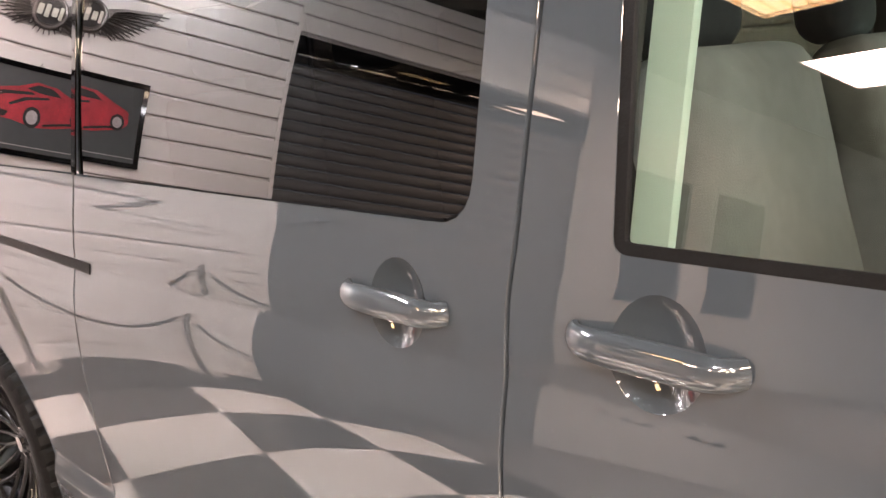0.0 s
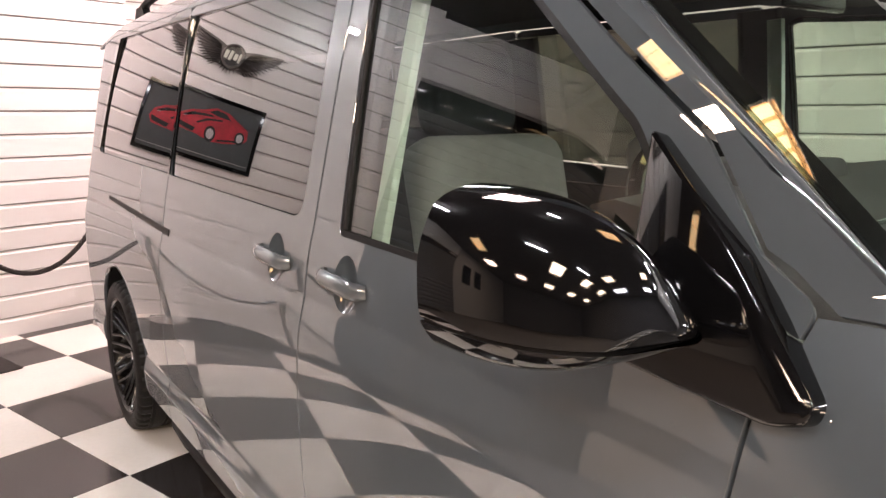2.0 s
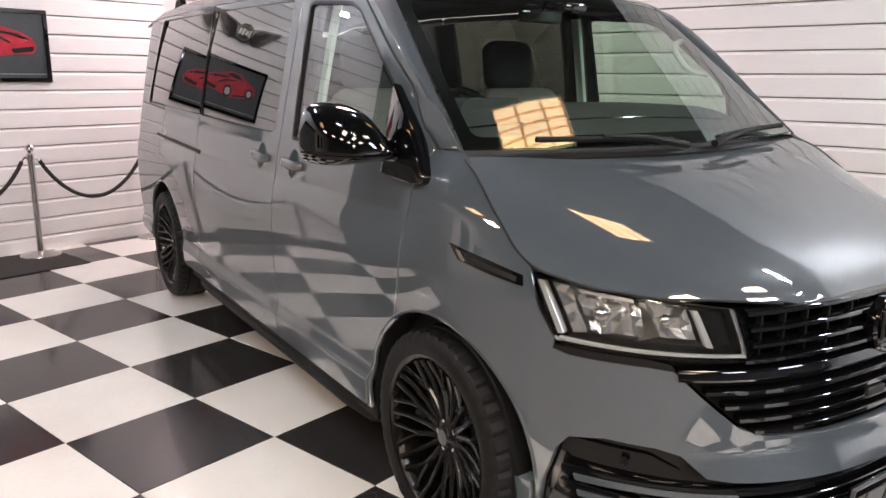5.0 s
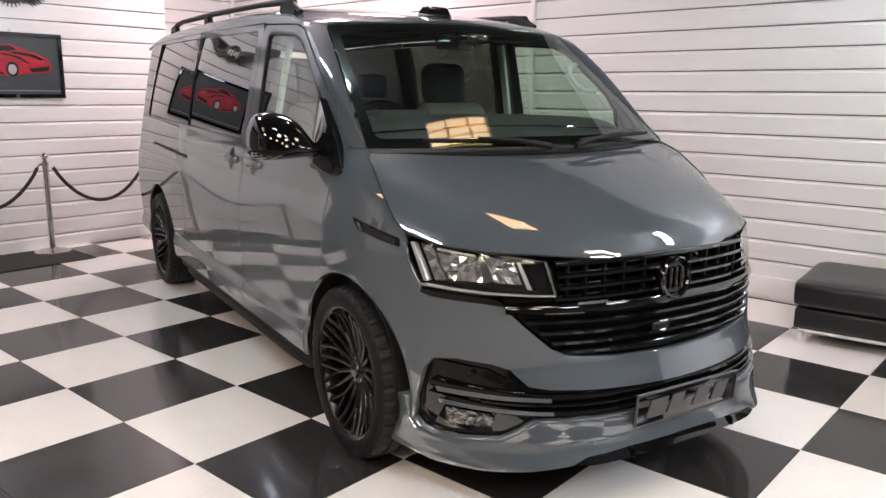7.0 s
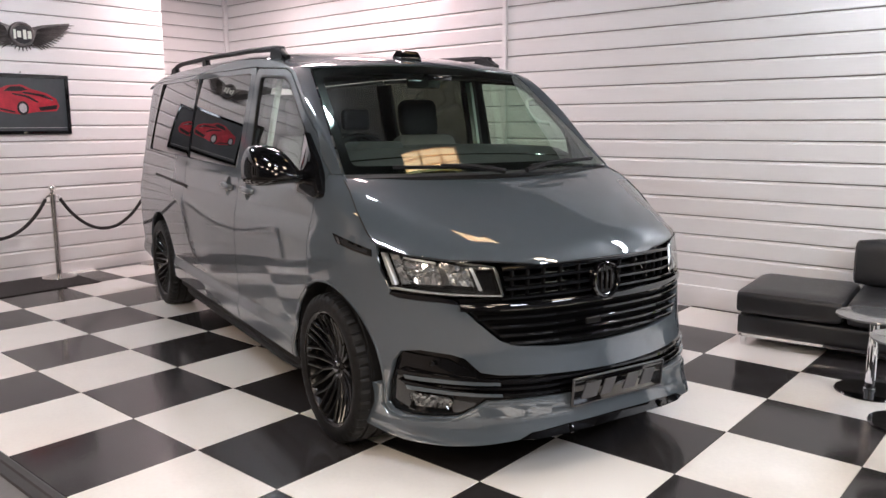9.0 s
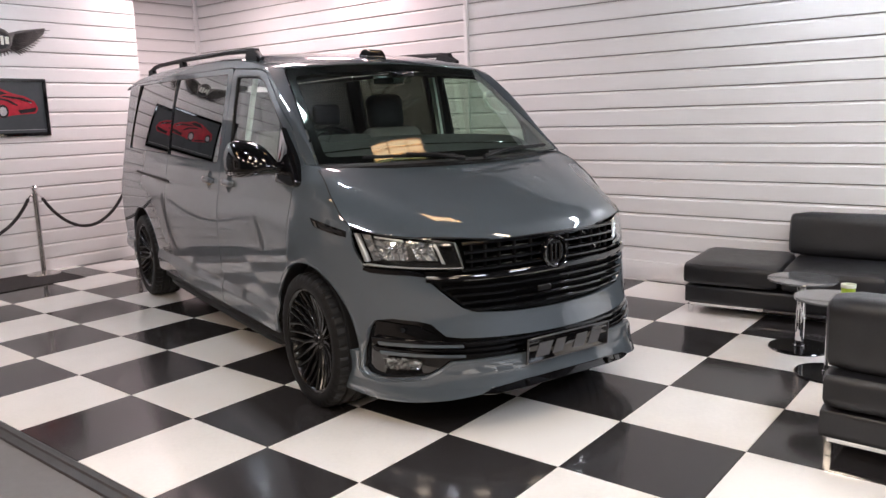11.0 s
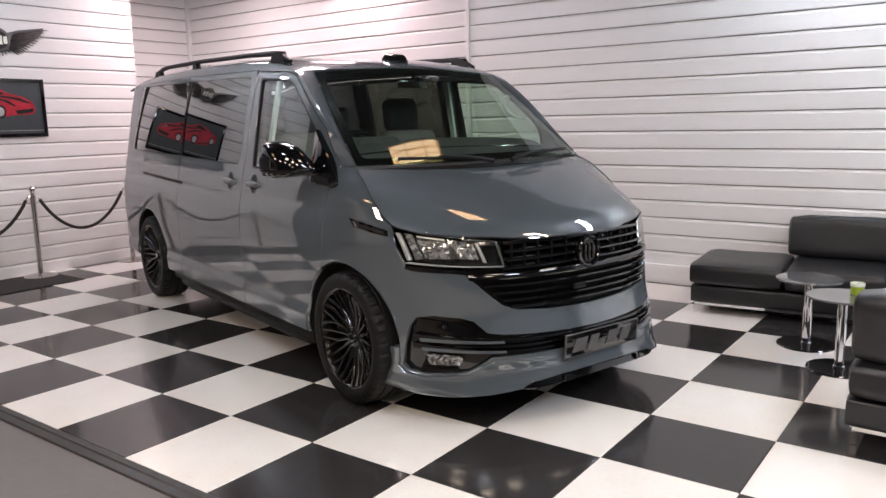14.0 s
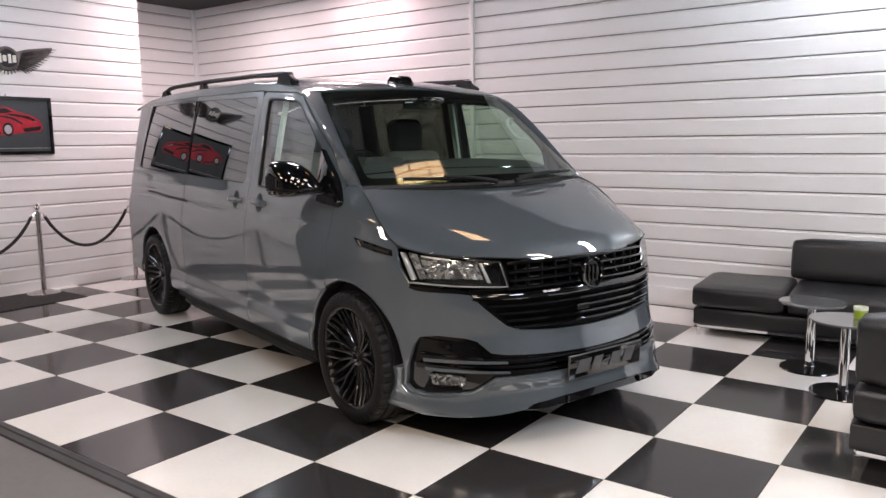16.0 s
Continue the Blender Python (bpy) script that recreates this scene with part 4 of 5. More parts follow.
# inner shell: floor pan, door cards, headliner
bm = bmesh.new()
rows = []
for u in np.linspace(-0.70, 4.30, 51):
    w = flank(au(u, 0.6), 0.6)[1] - 0.055
    rows.append([bm.verts.new(p) for p in ((u, -w * 0.90, 0.30), (u, -w, 0.5), (u, -w, 1.06), (u, -w * 0.93, 1.17), (u, -w * 0.93 + 0.03, 1.17), (u, -w + 0.06, 1.0), (u, -w + 0.06, 0.55), (u, 0, 0.42), (u, w - 0.06, 0.55), (u, w - 0.06, 1.0), (u, w * 0.93 - 0.03, 1.17), (u, w * 0.93, 1.17), (u, w, 1.06), (u, w, 0.5), (u, w * 0.90, 0.30))])
wells = [(AXLE_F, 0.44), (AXLE_R, 0.46)]
for r, q in zip(rows, rows[1:]):
    mid_u = (r[0].co.x + q[0].co.x) / 2
    near = any(abs(mid_u - c) < h for c, h in wells)
    front = mid_u < 0.0
    for i in range(15):
        j = (i + 1) % 15
        if near and i in (0, 1, 12, 13, 14):
            continue
        if front and i in (1, 2, 3, 4, 5, 8, 9, 10, 11, 12):
            continue
        bm.faces.new((r[i], r[j], q[j], q[i]))
part("inner_shell", bm, SHELL_BLACK, van)
skin("headliner", lambda u, v: (u, v, roof(u, v)[2] - 0.045), [(0.80, 0.70), (4.25, 0.70), (4.25, -0.70), (0.80, -0.70)], HEADLINER, van, step=0.15, depth=0.0, flip=True)
for s in (1, -1):
    for u0, u1, mat in ((1.285, 1.43, HEADLINER), (2.48, 2.70, SHELL_BLACK)):
        skin("inner_pillar", flank, side_poly([(u0, 1.16), (u1, 1.16), (u1 - 0.03, 1.83), (u0 - 0.03, 1.83)]), mat, van, flip=True, lift=-0.05, depth=0.03, mirror=s < 0)
    skin("pillar_trim", flank, side_poly([(1.238, 1.20), (1.288, 1.20), (1.262, 1.80), (1.212, 1.80)]), TRIM_PALE, van, flip=True, lift=-0.105, depth=0.02, mirror=s < 0, label="pale trim strip")

# ---- van: cabin ----
dash = new("dashboard")
dash.parent = van
bm = bmesh.new()
rows = []
for v in np.linspace(-0.80, 0.80, 25):
    x0 = -0.02 + 0.13 * (v / 0.8) ** 2
    e = 0.028 * (v / 0.8) ** 2
    rows.append([bm.verts.new(p) for p in ((x0, v, 1.20), (x0 + 0.12, v, 1.272 - e), (0.34, v, 1.345 - e), (0.44, v, 1.374 - e), (0.53, v, 1.386 - e), (0.575, v, 1.374 - e), (0.585, v, 1.33), (0.57, v, 1.10), (0.56, v, 0.95), (0.46, v, 0.80), (0.3, v, 0.5))])
for r, q in zip(rows, rows[1:]):
    for i in range(10):
        bm.faces.new((r[i], r[i + 1], q[i + 1], q[i]))
part("dash_top", bm, DASH, dash)
bm = prism(rounded([(-0.15, 0), (-0.13, 0.06), (0.13, 0.06), (0.15, 0)], 0.03), 0.14)
bmesh.ops.transform(bm, matrix=pose(0.60, 0.42, 1.345, 0, 0, 90), verts=bm.verts)
part("instrument_hood", bm, DASH, dash)
wheel_dir = pose(0.64, 0.42, 1.262, 0, -64, 0)
bm = bmesh.new()
tube([(0.19 * math.cos(k * math.pi / 18), 0.19 * math.sin(k * math.pi / 18), 0) for k in range(37)], 0.016, 8, bm, caps=False)
for a in (0, 120, 240):
    tube([(0, 0, -0.02), (0.185 * math.cos(radians(a)), 0.185 * math.sin(radians(a)), 0)], [0.03, 0.016], 8, bm)
bmesh.ops.create_uvsphere(bm, u_segments=16, v_segments=8, radius=0.06, matrix=Matrix.Diagonal((1, 1, 0.4, 1)))
bmesh.ops.transform(bm, matrix=wheel_dir, verts=bm.verts)
part("steering_wheel", bm, GLOSS_BLACK, van, "black leather steering wheel")


def seat(u, v, width, back):
    st = new("front_seat")
    st.parent = van
    st.matrix_local = pose(u, v, 0)
    part("seat_base", cushion(-0.25, 0.27, -width / 2, width / 2, 0.72, 0.92, 0.06, 0.02), SEAT_DARK, st)
    bm = cushion(-0.07, 0.09, -width / 2 + 0.02, width / 2 - 0.02, 0.0, 0.56, 0.065, 0.025)
    bmesh.ops.transform(bm, matrix=pose(0.27, 0, 0.88, 0, 13, 0), verts=bm.verts)
    part("backrest", bm, back, st)
    bm = cushion(-0.055, 0.065, -0.14, 0.14, 0.0, 0.25, 0.055, 0.02)
    bmesh.ops.transform(bm, matrix=pose(0.455, 0, 1.415, 0, 8, 0), verts=bm.verts)
    part("headrest", bm, SEAT_DARK, st)
    for y in (-0.05, 0.05):
        part("headrest_post", tube([(0.41, y, 1.34), (0.45, y, 1.46)], 0.007, 8), STEEL, st)


seat(0.92, 0.44, 0.50, SEAT_GREY)
seat(0.92, -0.36, 0.50, SEAT_GREY)
for v in (0.46, 0.0, -0.46):
    st = new("rear_seat")
    st.parent = van
    part("backrest", cushion(2.50, 2.64, v - 0.21, v + 0.21, 0.80, 1.42, 0.05, 0.02), SEAT_DARK, st)
    part("headrest", cushion(2.53, 2.63, v - 0.12, v + 0.12, 1.45, 1.62, 0.04, 0.01), SEAT_DARK, st)

bm = bmesh.new()
box(bm, 0.70, 0.73, -0.11, 0.11, 1.70, 1.76, 0.012, 3)
tube([(0.715, 0, 1.75), (0.66, 0, 1.80)], 0.01, 8, bm)
part("rear_view_mirror", bm, GLOSS_BLACK, van)
bm = bmesh.new()
box(bm, 0.50, 0.62, -0.06, 0.06, 1.735, 1.765, 0.01, 2, pose(0, 0, 0, 0, 0, 0))
part("sensor_cover", bm, GLOSS_BLACK, van)
for v in (0.36, -0.36):
    bm = cushion(0.78, 0.92, v - 0.20, v + 0.20, 1.765, 1.785, 0.008, 0.0)
    part("sun_visor", bm, HEADLINER, van)
bm = tube([(0.57, -0.70, 1.645), (0.535, -0.625, 1.632), (0.50, -0.592, 1.59), (0.462, -0.606, 1.535), (0.435, -0.642, 1.507), (0.43, -0.71, 1.50)], 0.012, 8)
part("grab_handle", bm, TRIM_PALE, van)

for v in (0.035, -0.035):
    bm = cushion(0.715, 0.745, v - 0.022, v + 0.022, 1.772, 1.782, 0.004, 0.0)
    part("reading_lamp", bm, CHROME, van)
# seam across the dash top
part("dash_seam", tube([(0.30, v, 1.334 - 0.028 * (v / 0.8) ** 2) for v in np.linspace(-0.74, 0.74, 15)], 0.004, 6), GLOSS_BLACK, dash)
# wipers
for tip, base in (((0.0, 0.60, 1.275), (-0.085, 0.02, 1.258)), ((0.03, -0.68, 1.282), (-0.085, -0.12, 1.258))):
    wiper = new("wiper")
    wiper.parent = van
    b, t = Vector(base), Vector(tip)
    bm = tube([b + Vector((-0.02, 0, 0.005)), b.lerp(t, 0.3) + Vector((-0.03, 0, 0.03)), b.lerp(t, 0.6) + Vector((-0.025, 0, 0.035))], [0.014, 0.010, 0.007], 8)
    part("wiper_arm", bm, MATT_BLACK, wiper)
    bm = tube([b.lerp(t, q) + Vector((0.02 * math.sin(math.pi * q) - 0.01, 0, 0.022)) for q in np.linspace(0.08, 1, 9)], 0.010, 6)
    part("wiper_blade", bm, MATT_BLACK, wiper)
# roof pod
bm = cushion(-0.075, 0.075, -0.075, 0.075, 0, 0.055, 0.018, 0.0)
for v in bm.verts:
    k = 1 - 0.35 * max(0, v.co.z) / 0.055
    v.co.x, v.co.y = v.co.x * k, v.co.y * k
bmesh.ops.transform(bm, matrix=pose(0.91, 0, 1.878, 0, -8, 0), verts=bm.verts)
part("roof_camera", bm, GLOSS_BLACK, van, "small black roof camera housing")


# ---- van: wheels ----
def tyre_mesh():
    n = 168
    bm = bmesh.new()
    prof = [(0.270, 0.105), (0.276, 0.118), (0.292, 0.124), (0.315, 0.125), (0.336, 0.120), (0.349, 0.110), (0.355, 0.095),
            (0.357, 0.070), (0.350, 0.066), (0.350, 0.056), (0.358, 0.052), (0.359, 0.010), (0.351, 0.006)]
    prof = prof + [(r, -h) for r, h in prof[::-1]]
    rings = []
    for k in range(n):
        a = 2 * math.pi * k / n
        ring = []
        for i, (r, h) in enumerate(prof):
            cut = k % 4 == 0 and abs(h) > 0.068 and r > 0.332
            rr = r - (0.007 if cut else 0)
            b = a + 0.03 * abs(h) / 0.12
            ring.append(bm.verts.new((rr * math.cos(b), h, rr * math.sin(b))))
        rings.append(ring)
    for k in range(n):
        p, q = rings[k], rings[(k + 1) % n]
        for i in range(len(prof) - 1):
            bm.faces.new((p[i], q[i], q[i + 1], p[i + 1]))
    return bm


def wheel(u, v, first=None):
    """One wheel, its outer face towards +y; first: share that wheel's meshes."""
    w = new("wheel")
    w.parent = van
    w.matrix_local = pose(u, v, WHEEL_R, 0, 0, 0) if v > 0 else pose(u, v, WHEEL_R, 0, 0, 180)
    if first:
        for o in first.children:
            part_of(o.name.split(".")[0], o.data, w, o.matrix_basis.copy())
        return w
    part("tyre", tyre_mesh(), RUBBER, w, angle=25)
    bm = lathe([(0.248, -0.10), (0.258, -0.10), (0.258, 0.09), (0.276, 0.104), (0.281, 0.112), (0.277, 0.118), (0.267, 0.115), (0.258, 0.104), (0.251, 0.085), (0.244, 0.03)], 72, "Y")
    part("rim", bm, RIM_BLACK, w, "satin black multi-spoke alloy rim")
    bm = lathe([(0.0, 0.072), (0.03, 0.072), (0.034, 0.066), (0.040, 0.064), (0.062, 0.058), (0.070, 0.045), (0.070, 0.0), (0.0, 0.0)], 40, "Y")
    part("hub", bm, RIM_BLACK, w)
    bm = lathe([(0.0, 0.078), (0.026, 0.076), (0.030, 0.070), (0.030, 0.06)], 32, "Y")
    part("centre_cap", bm, GLOSS_BLACK, w)
    bm = lathe([(0.06, -0.02), (0.165, -0.02), (0.165, 0.0), (0.06, 0.0)], 48, "Y", closed=True)
    part("brake_disc", bm, STEEL, w)
    bm = bmesh.new()
    box(bm, -0.05, 0.05, -0.04, 0.035, 0.10, 0.19, 0.02, 3, pose(0, 0, 0, 0, -60, 0))
    part("brake_caliper", bm, MATT_BLACK, w)
    # a straight spoke and a forked one, ten of each
    bm = bmesh.new()
    tube([(0.055, 0.052, 0), (0.12, 0.060, 0), (0.20, 0.080, 0), (0.258, 0.104, 0)], [0.011, 0.0085, 0.008, 0.010], 8, bm, flat=1.2)
    one = part("spoke", bm, RIM_BLACK, w)
    bm = bmesh.new()
    tube([(0.055, 0.050, 0), (0.12, 0.058, 0), (0.165, 0.068, 0)], [0.012, 0.0095, 0.010], 8, bm, flat=1.2)
    for d in (-1, 1):
        tube([(0.155, 0.066, 0), (0.20, 0.080, 0.014 * d), (0.257, 0.104, 0.038 * d)], [0.008, 0.007, 0.009], 8, bm, flat=1.2)
    fork = part("spoke", bm, RIM_BLACK, w)
    for k in range(10):
        if k:
            part_of("spoke", one.data, w, pose(0, 0, 0, 0, 36 * k, 0))
            part_of("spoke", fork.data, w, pose(0, 0, 0, 0, 36 * k + 18, 0))
    fork.matrix_local = pose(0, 0, 0, 0, 18, 0)
    for k in range(5):
        bm = lathe([(0.0, 0.062), (0.008, 0.062), (0.009, 0.05)], 10, "Y")
        bmesh.ops.transform(bm, matrix=Matrix.Translation((0.048 * math.cos(1.2566 * k), 0, 0.048 * math.sin(1.2566 * k))), verts=bm.verts)
        part("wheel_bolt", bm, STEEL, w)
    return w


first = wheel(AXLE_F, 0.822)
for u, v in ((AXLE_R, 0.832), (AXLE_F, -0.822), (AXLE_R, -0.832)):
    wheel(u, v, first)

# ---- the room ----
def wall_boards(name, label, origin, along, length, out, pitch, offset, height, seam_at=(), low=0.0):
    """A clad wall: overlapping boards on a backing; along and out are unit directions."""
    o, a, n = Vector(origin), Vector(along), Vector(out)
    w = thing(name, label, "wall", kind="structure")
    bm = bmesh.new()
    p0, p1 = o - n * 0.02, o + a * length - n * 0.02
    corners = [p0, p1, p1 - n * 0.12, p0 - n * 0.12]
    lo = [bm.verts.new((c.x, c.y, low)) for c in corners]
    hi = [bm.verts.new((c.x, c.y, height)) for c in corners]
    bm.faces.new(lo)
    bm.faces.new(hi[::-1])
    for i in range(4):
        bm.faces.new((lo[i], lo[(i + 1) % 4], hi[(i + 1) % 4], hi[i]))
    part("backing", bm, WALL_BACK, w)
    # one board: flat face, rolled lower edge, shadow gap
    prof = [(-0.018, 0.0), (-0.002, 0.0), (0.0, 0.003), (0.0, 0.010), (0.002, pitch - 0.030), (0.0, pitch - 0.025), (-0.016, pitch - 0.010), (-0.018, pitch - 0.008)]
    cuts = [0.0, *seam_at, length]
    for c0, c1 in zip(cuts, cuts[1:]):
        bm = bmesh.new()
        L = c1 - c0 - 0.002
        st = [bm.verts.new((0, d, z)) for d, z in prof]
        en = [bm.verts.new((L, d, z)) for d, z in prof]
        for i in range(len(prof)):
            j = (i + 1) % len(prof)
            bm.faces.new((st[i], st[j], en[j], en[i]))
        bm.faces.new(st[::-1])
        bm.faces.new(en)
        me = None
        z = offset - pitch * math.ceil(offset / pitch)
        while low and z < low - 0.01:
            z += pitch
        turn = Matrix((a, n, (0, 0, 1))).transposed().to_4x4()
        while z < height:
            m = Matrix.Translation(o + a * c0 + Vector((0, 0, z))) @ turn
            if me is None:
                ob = part("board", bm, CLADDING, w, angle=20)
                ob.matrix_local = m
                me = ob.data
            else:
                part_of("board", me, w, m)
            z += pitch
    return w


HEIGHT = CEILING
wall_boards("wall_east", "white horizontal plastic cladding with fine shadow lines", (WALL_X, CORNER_Y, 0), (0, -1, 0), 14.0, (-1, 0, 0), 0.1531, 1.366, HEIGHT, (4.55,))
wall_boards("wall_recess", "white horizontal plastic cladding in the recess", (3.30, CORNER_Y, 0), (1, 0, 0), WALL_X - 3.30, (0, -1, 0), 0.1531, 1.366, HEIGHT)
END_X = 0.48
wall_boards("wall_north", "white horizontal plastic cladding behind the rope posts", (END_X, WALL_Y, 0), (1, 0, 0), 3.36 - END_X, (0, -1, 0), 0.1527, 1.352, HEIGHT)
bm = bmesh.new()
box(bm, 3.20, 3.36, WALL_Y + 0.02, CORNER_Y + 0.1, 0, HEIGHT)
tagged(part("wall_return", bm, CLADDING), "white return of the clad wall", "wall", kind="structure")
bm = bmesh.new()
box(bm, WALL_X - 0.03, WALL_X + 0.004, -0.475, -0.430, 0, HEIGHT, 0.004)
tagged(part("trim", bm, CLADDING), "white joint strip of the cladding", "trim", kind="structure")
bm = bmesh.new()
box(bm, WALL_X - 0.05, WALL_X + 0.004, CORNER_Y - 0.04, CORNER_Y + 0.004, 0, HEIGHT, 0.004)
tagged(part("trim", bm, CLADDING), "white corner strip of the cladding", "trim", kind="structure")
bm = bmesh.new()
box(bm, WALL_X - 0.035, WALL_X - 0.003, -9.9, CORNER_Y - 0.05, 0.002, 0.175, 0.006)
tagged(part("baseboard", bm, CLADDING), "low white baseboard", "baseboard", kind="structure")

# floors
bm = bmesh.new()
box(bm, -0.012, WALL_X + 0.1, -9.9, CORNER_Y + 0.1, -0.08, -0.005)
tagged(part("floor", bm, GROUT, smooth=False), "glossy black and white checkered tile floor", "floor", kind="structure")
tile_floor = bpy.data.objects["floor"]
bm = bmesh.new()
box(bm, -9.0, -0.07, -9.9, WALL_Y + 0.3, -0.12, -0.022)
tagged(part("floor_grey", bm, GREY_FLOOR, smooth=False), "plain grey vinyl floor beside the tiles", "floor", kind="structure")
bm = bmesh.new()
prof = [(-0.085, -0.024), (-0.080, -0.012), (-0.045, -0.004), (-0.038, 0.003), (-0.012, 0.005), (-0.004, 0.002), (-0.004, -0.06), (-0.085, -0.06)]
st = [bm.verts.new((x, -9.9, z)) for x, z in prof]
en = [bm.verts.new((x, WALL_Y, z)) for x, z in prof]
for i in range(len(prof)):
    j = (i + 1) % len(prof)
    bm.faces.new((st[i], st[j], en[j], en[i]))
tagged(part("floor_edge", bm, EDGE_TRIM, angle=20), "dark edging strip along the tiled floor", "trim", kind="structure")


def tile_mesh(mat):
    bm = bmesh.new()
    g = TILE / 2 - 0.0012
    box(bm, -g, g, -g, g, -0.006, 0.0, 0.0015, 1)
    me = bpy.data.meshes.new("tile")
    bm.to_mesh(me)
    bm.free()
    me.materials.append(mat)
    return me


tiles = {1: tile_mesh(WHITE_TILE), 0: tile_mesh(DARK_TILE)}
for i in range(0, 9):      # the last column runs on under the clad wall
    for j in range(-8, 17):
        x, y = (i + 0.5) * TILE, -(j + 0.5) * TILE
        if y - TILE / 2 > CORNER_Y or (y - TILE / 2 > WALL_Y and x < 3.0):
            continue
        part_of("tile", tiles[(i + j) % 2], tile_floor, pose(x, y, 0))

# closing walls, ceiling
def plain_wall(name, x0, x1, y0, y1, z0, z1, mat, label):
    bm = bmesh.new()
    box(bm, x0, x1, y0, y1, z0, z1)
    return tagged(part(name, bm, mat, smooth=False), label, "wall", kind="structure")


# west and south walls are out of view; their dark colour stands in for dimness
plain_wall("wall_west", -9.1, -9.0, -9.9, WALL_Y + 0.3, -0.12, CEILING, DIM_WALL, "plain far wall, coloured dark as if unlit")
plain_wall("wall_south", -9.0, WALL_X + 0.1, -10.0, -9.9, -0.12, CEILING, DIM_WALL, "plain wall behind the lounge, coloured dark as if unlit")
plain_wall("wall_end", END_X - 0.03, END_X, WALL_Y - 0.006, WALL_Y + 0.3, -0.12, CEILING, CLADDING, "white end of the clad wall")
# pale wall past the shutter, with two dark windows
SHUTTER_X = -2.12
bm = bmesh.new()
y0, y1 = WALL_Y + 0.20, WALL_Y + 0.30
panes = ((-3.60, -2.70), (-4.75, -3.85))
for x0, x1, z0, z1 in ((-9.0, SHUTTER_X - 0.02, -0.12, 1.10), (-9.0, SHUTTER_X - 0.02, 2.45, CEILING), (panes[0][1], SHUTTER_X - 0.02, 1.10, 2.45), (panes[1][1], panes[0][0], 1.10, 2.45), (-9.0, panes[1][0], 1.10, 2.45)):
    box(bm, x0, x1, y0, y1, z0, z1)
tagged(part("wall_far", bm, PALE_WALL, smooth=False), "plain pale wall past the shutter", "wall", kind="structure")
for k, (x0, x1) in enumerate(panes):
    win = thing(f"window_{k + 1}", "white framed window onto the dark outside", "window", kind="structure")
    bm = bmesh.new()
    for a, b, c, d in ((x0, x1, 1.10, 1.16), (x0, x1, 2.39, 2.45), (x0, x0 + 0.06, 1.16, 2.39), (x1 - 0.06, x1, 1.16, 2.39)):
        box(bm, a, b, y0 - 0.015, y1 - 0.02, c, d, 0.004, 1)
    part("window_frame", bm, PALE_WALL, win)
    bm = bmesh.new()
    box(bm, x0 + 0.06, x1 - 0.06, y0 + 0.03, y0 + 0.04, 1.16, 2.39)
    part("pane", bm, NIGHT_PANE, win, smooth=False)
bm = bmesh.new()
box(bm, -9.1, WALL_X + 0.2, -10.0, CORNER_Y + 0.2, CEILING, CEILING + 0.1)
tagged(part("ceiling", bm, CEIL, smooth=False), "plain dark ceiling", "ceiling", kind="structure")

# roller shutter past the end of the clad wall
shutter = thing("roller_shutter", "dark grey closed roller shutter", "shutter", kind="structure")
bm = bmesh.new()
box(bm, SHUTTER_X, END_X - 0.035, 0, 0.05, 0, 0.085, 0.02, 2)
me = None
for k in range(27):
    m = pose(0, WALL_Y + 0.18, -0.02 + 0.092 * k)
    if me is None:
        ob = part("slat", bm, SHUTTER, shutter)
        ob.matrix_local, me = m, ob.data
    else:
        part_of("slat", me, shutter, m)
bm = bmesh.new()
box(bm, SHUTTER_X, END_X - 0.035, WALL_Y + 0.12, WALL_Y + 0.28, 2.465, 2.68, 0.01)
part("shutter_box", bm, GLOSS_BLACK, shutter)
wall_boards("wall_lintel", "white cladding over the roller shutter", (SHUTTER_X, WALL_Y + 0.16, 0), (1, 0, 0), END_X - 0.035 - SHUTTER_X, (0, -1, 0), 0.1527, 1.352, CEILING, low=2.69)

# ---- ceiling lights ----
def panel_light(x, y, sx, sy, glow, turn=0.0):
    pl = thing("ceiling_light", "warm glowing ceiling panel with cross louvres", "ceiling light", pose(x, y, CEILING - 0.06, 0, 0, turn), "warm ceiling panels")
    bm = bmesh.new()
    for x0, x1, y0, y1 in ((-sx, sx, -sy, -sy + 0.03), (-sx, sx, sy - 0.03, sy), (-sx, -sx + 0.03, -sy + 0.03, sy - 0.03), (sx - 0.03, sx, -sy + 0.03, sy - 0.03)):
        box(bm, x0, x1, y0, y1, 0, 0.06)
    part("frame", bm, STEEL, pl, smooth=False)
    for k in range(2):
        bm = bmesh.new()
        y0 = -sy + 0.03 + (sy - 0.03) * k
        box(bm, -sx + 0.03, sx - 0.03, y0 + 0.004, y0 + sy - 0.034, 0.025, 0.05)
        part("diffuser", bm, DIFFUSER, pl, smooth=False)
    colour, radiance = glow
    lamp = bpy.data.lights.new("panel_lamp", "AREA")
    lamp.shape, lamp.size, lamp.size_y = "RECTANGLE", 2 * sx - 0.06, 2 * sy - 0.06
    lamp.color, lamp.energy = colour, 4 * radiance * lamp.size * lamp.size_y
    ob = new("panel_lamp", lamp)
    ob.parent = pl
    ob.matrix_local = pose(0, 0, 0.012)
    return pl


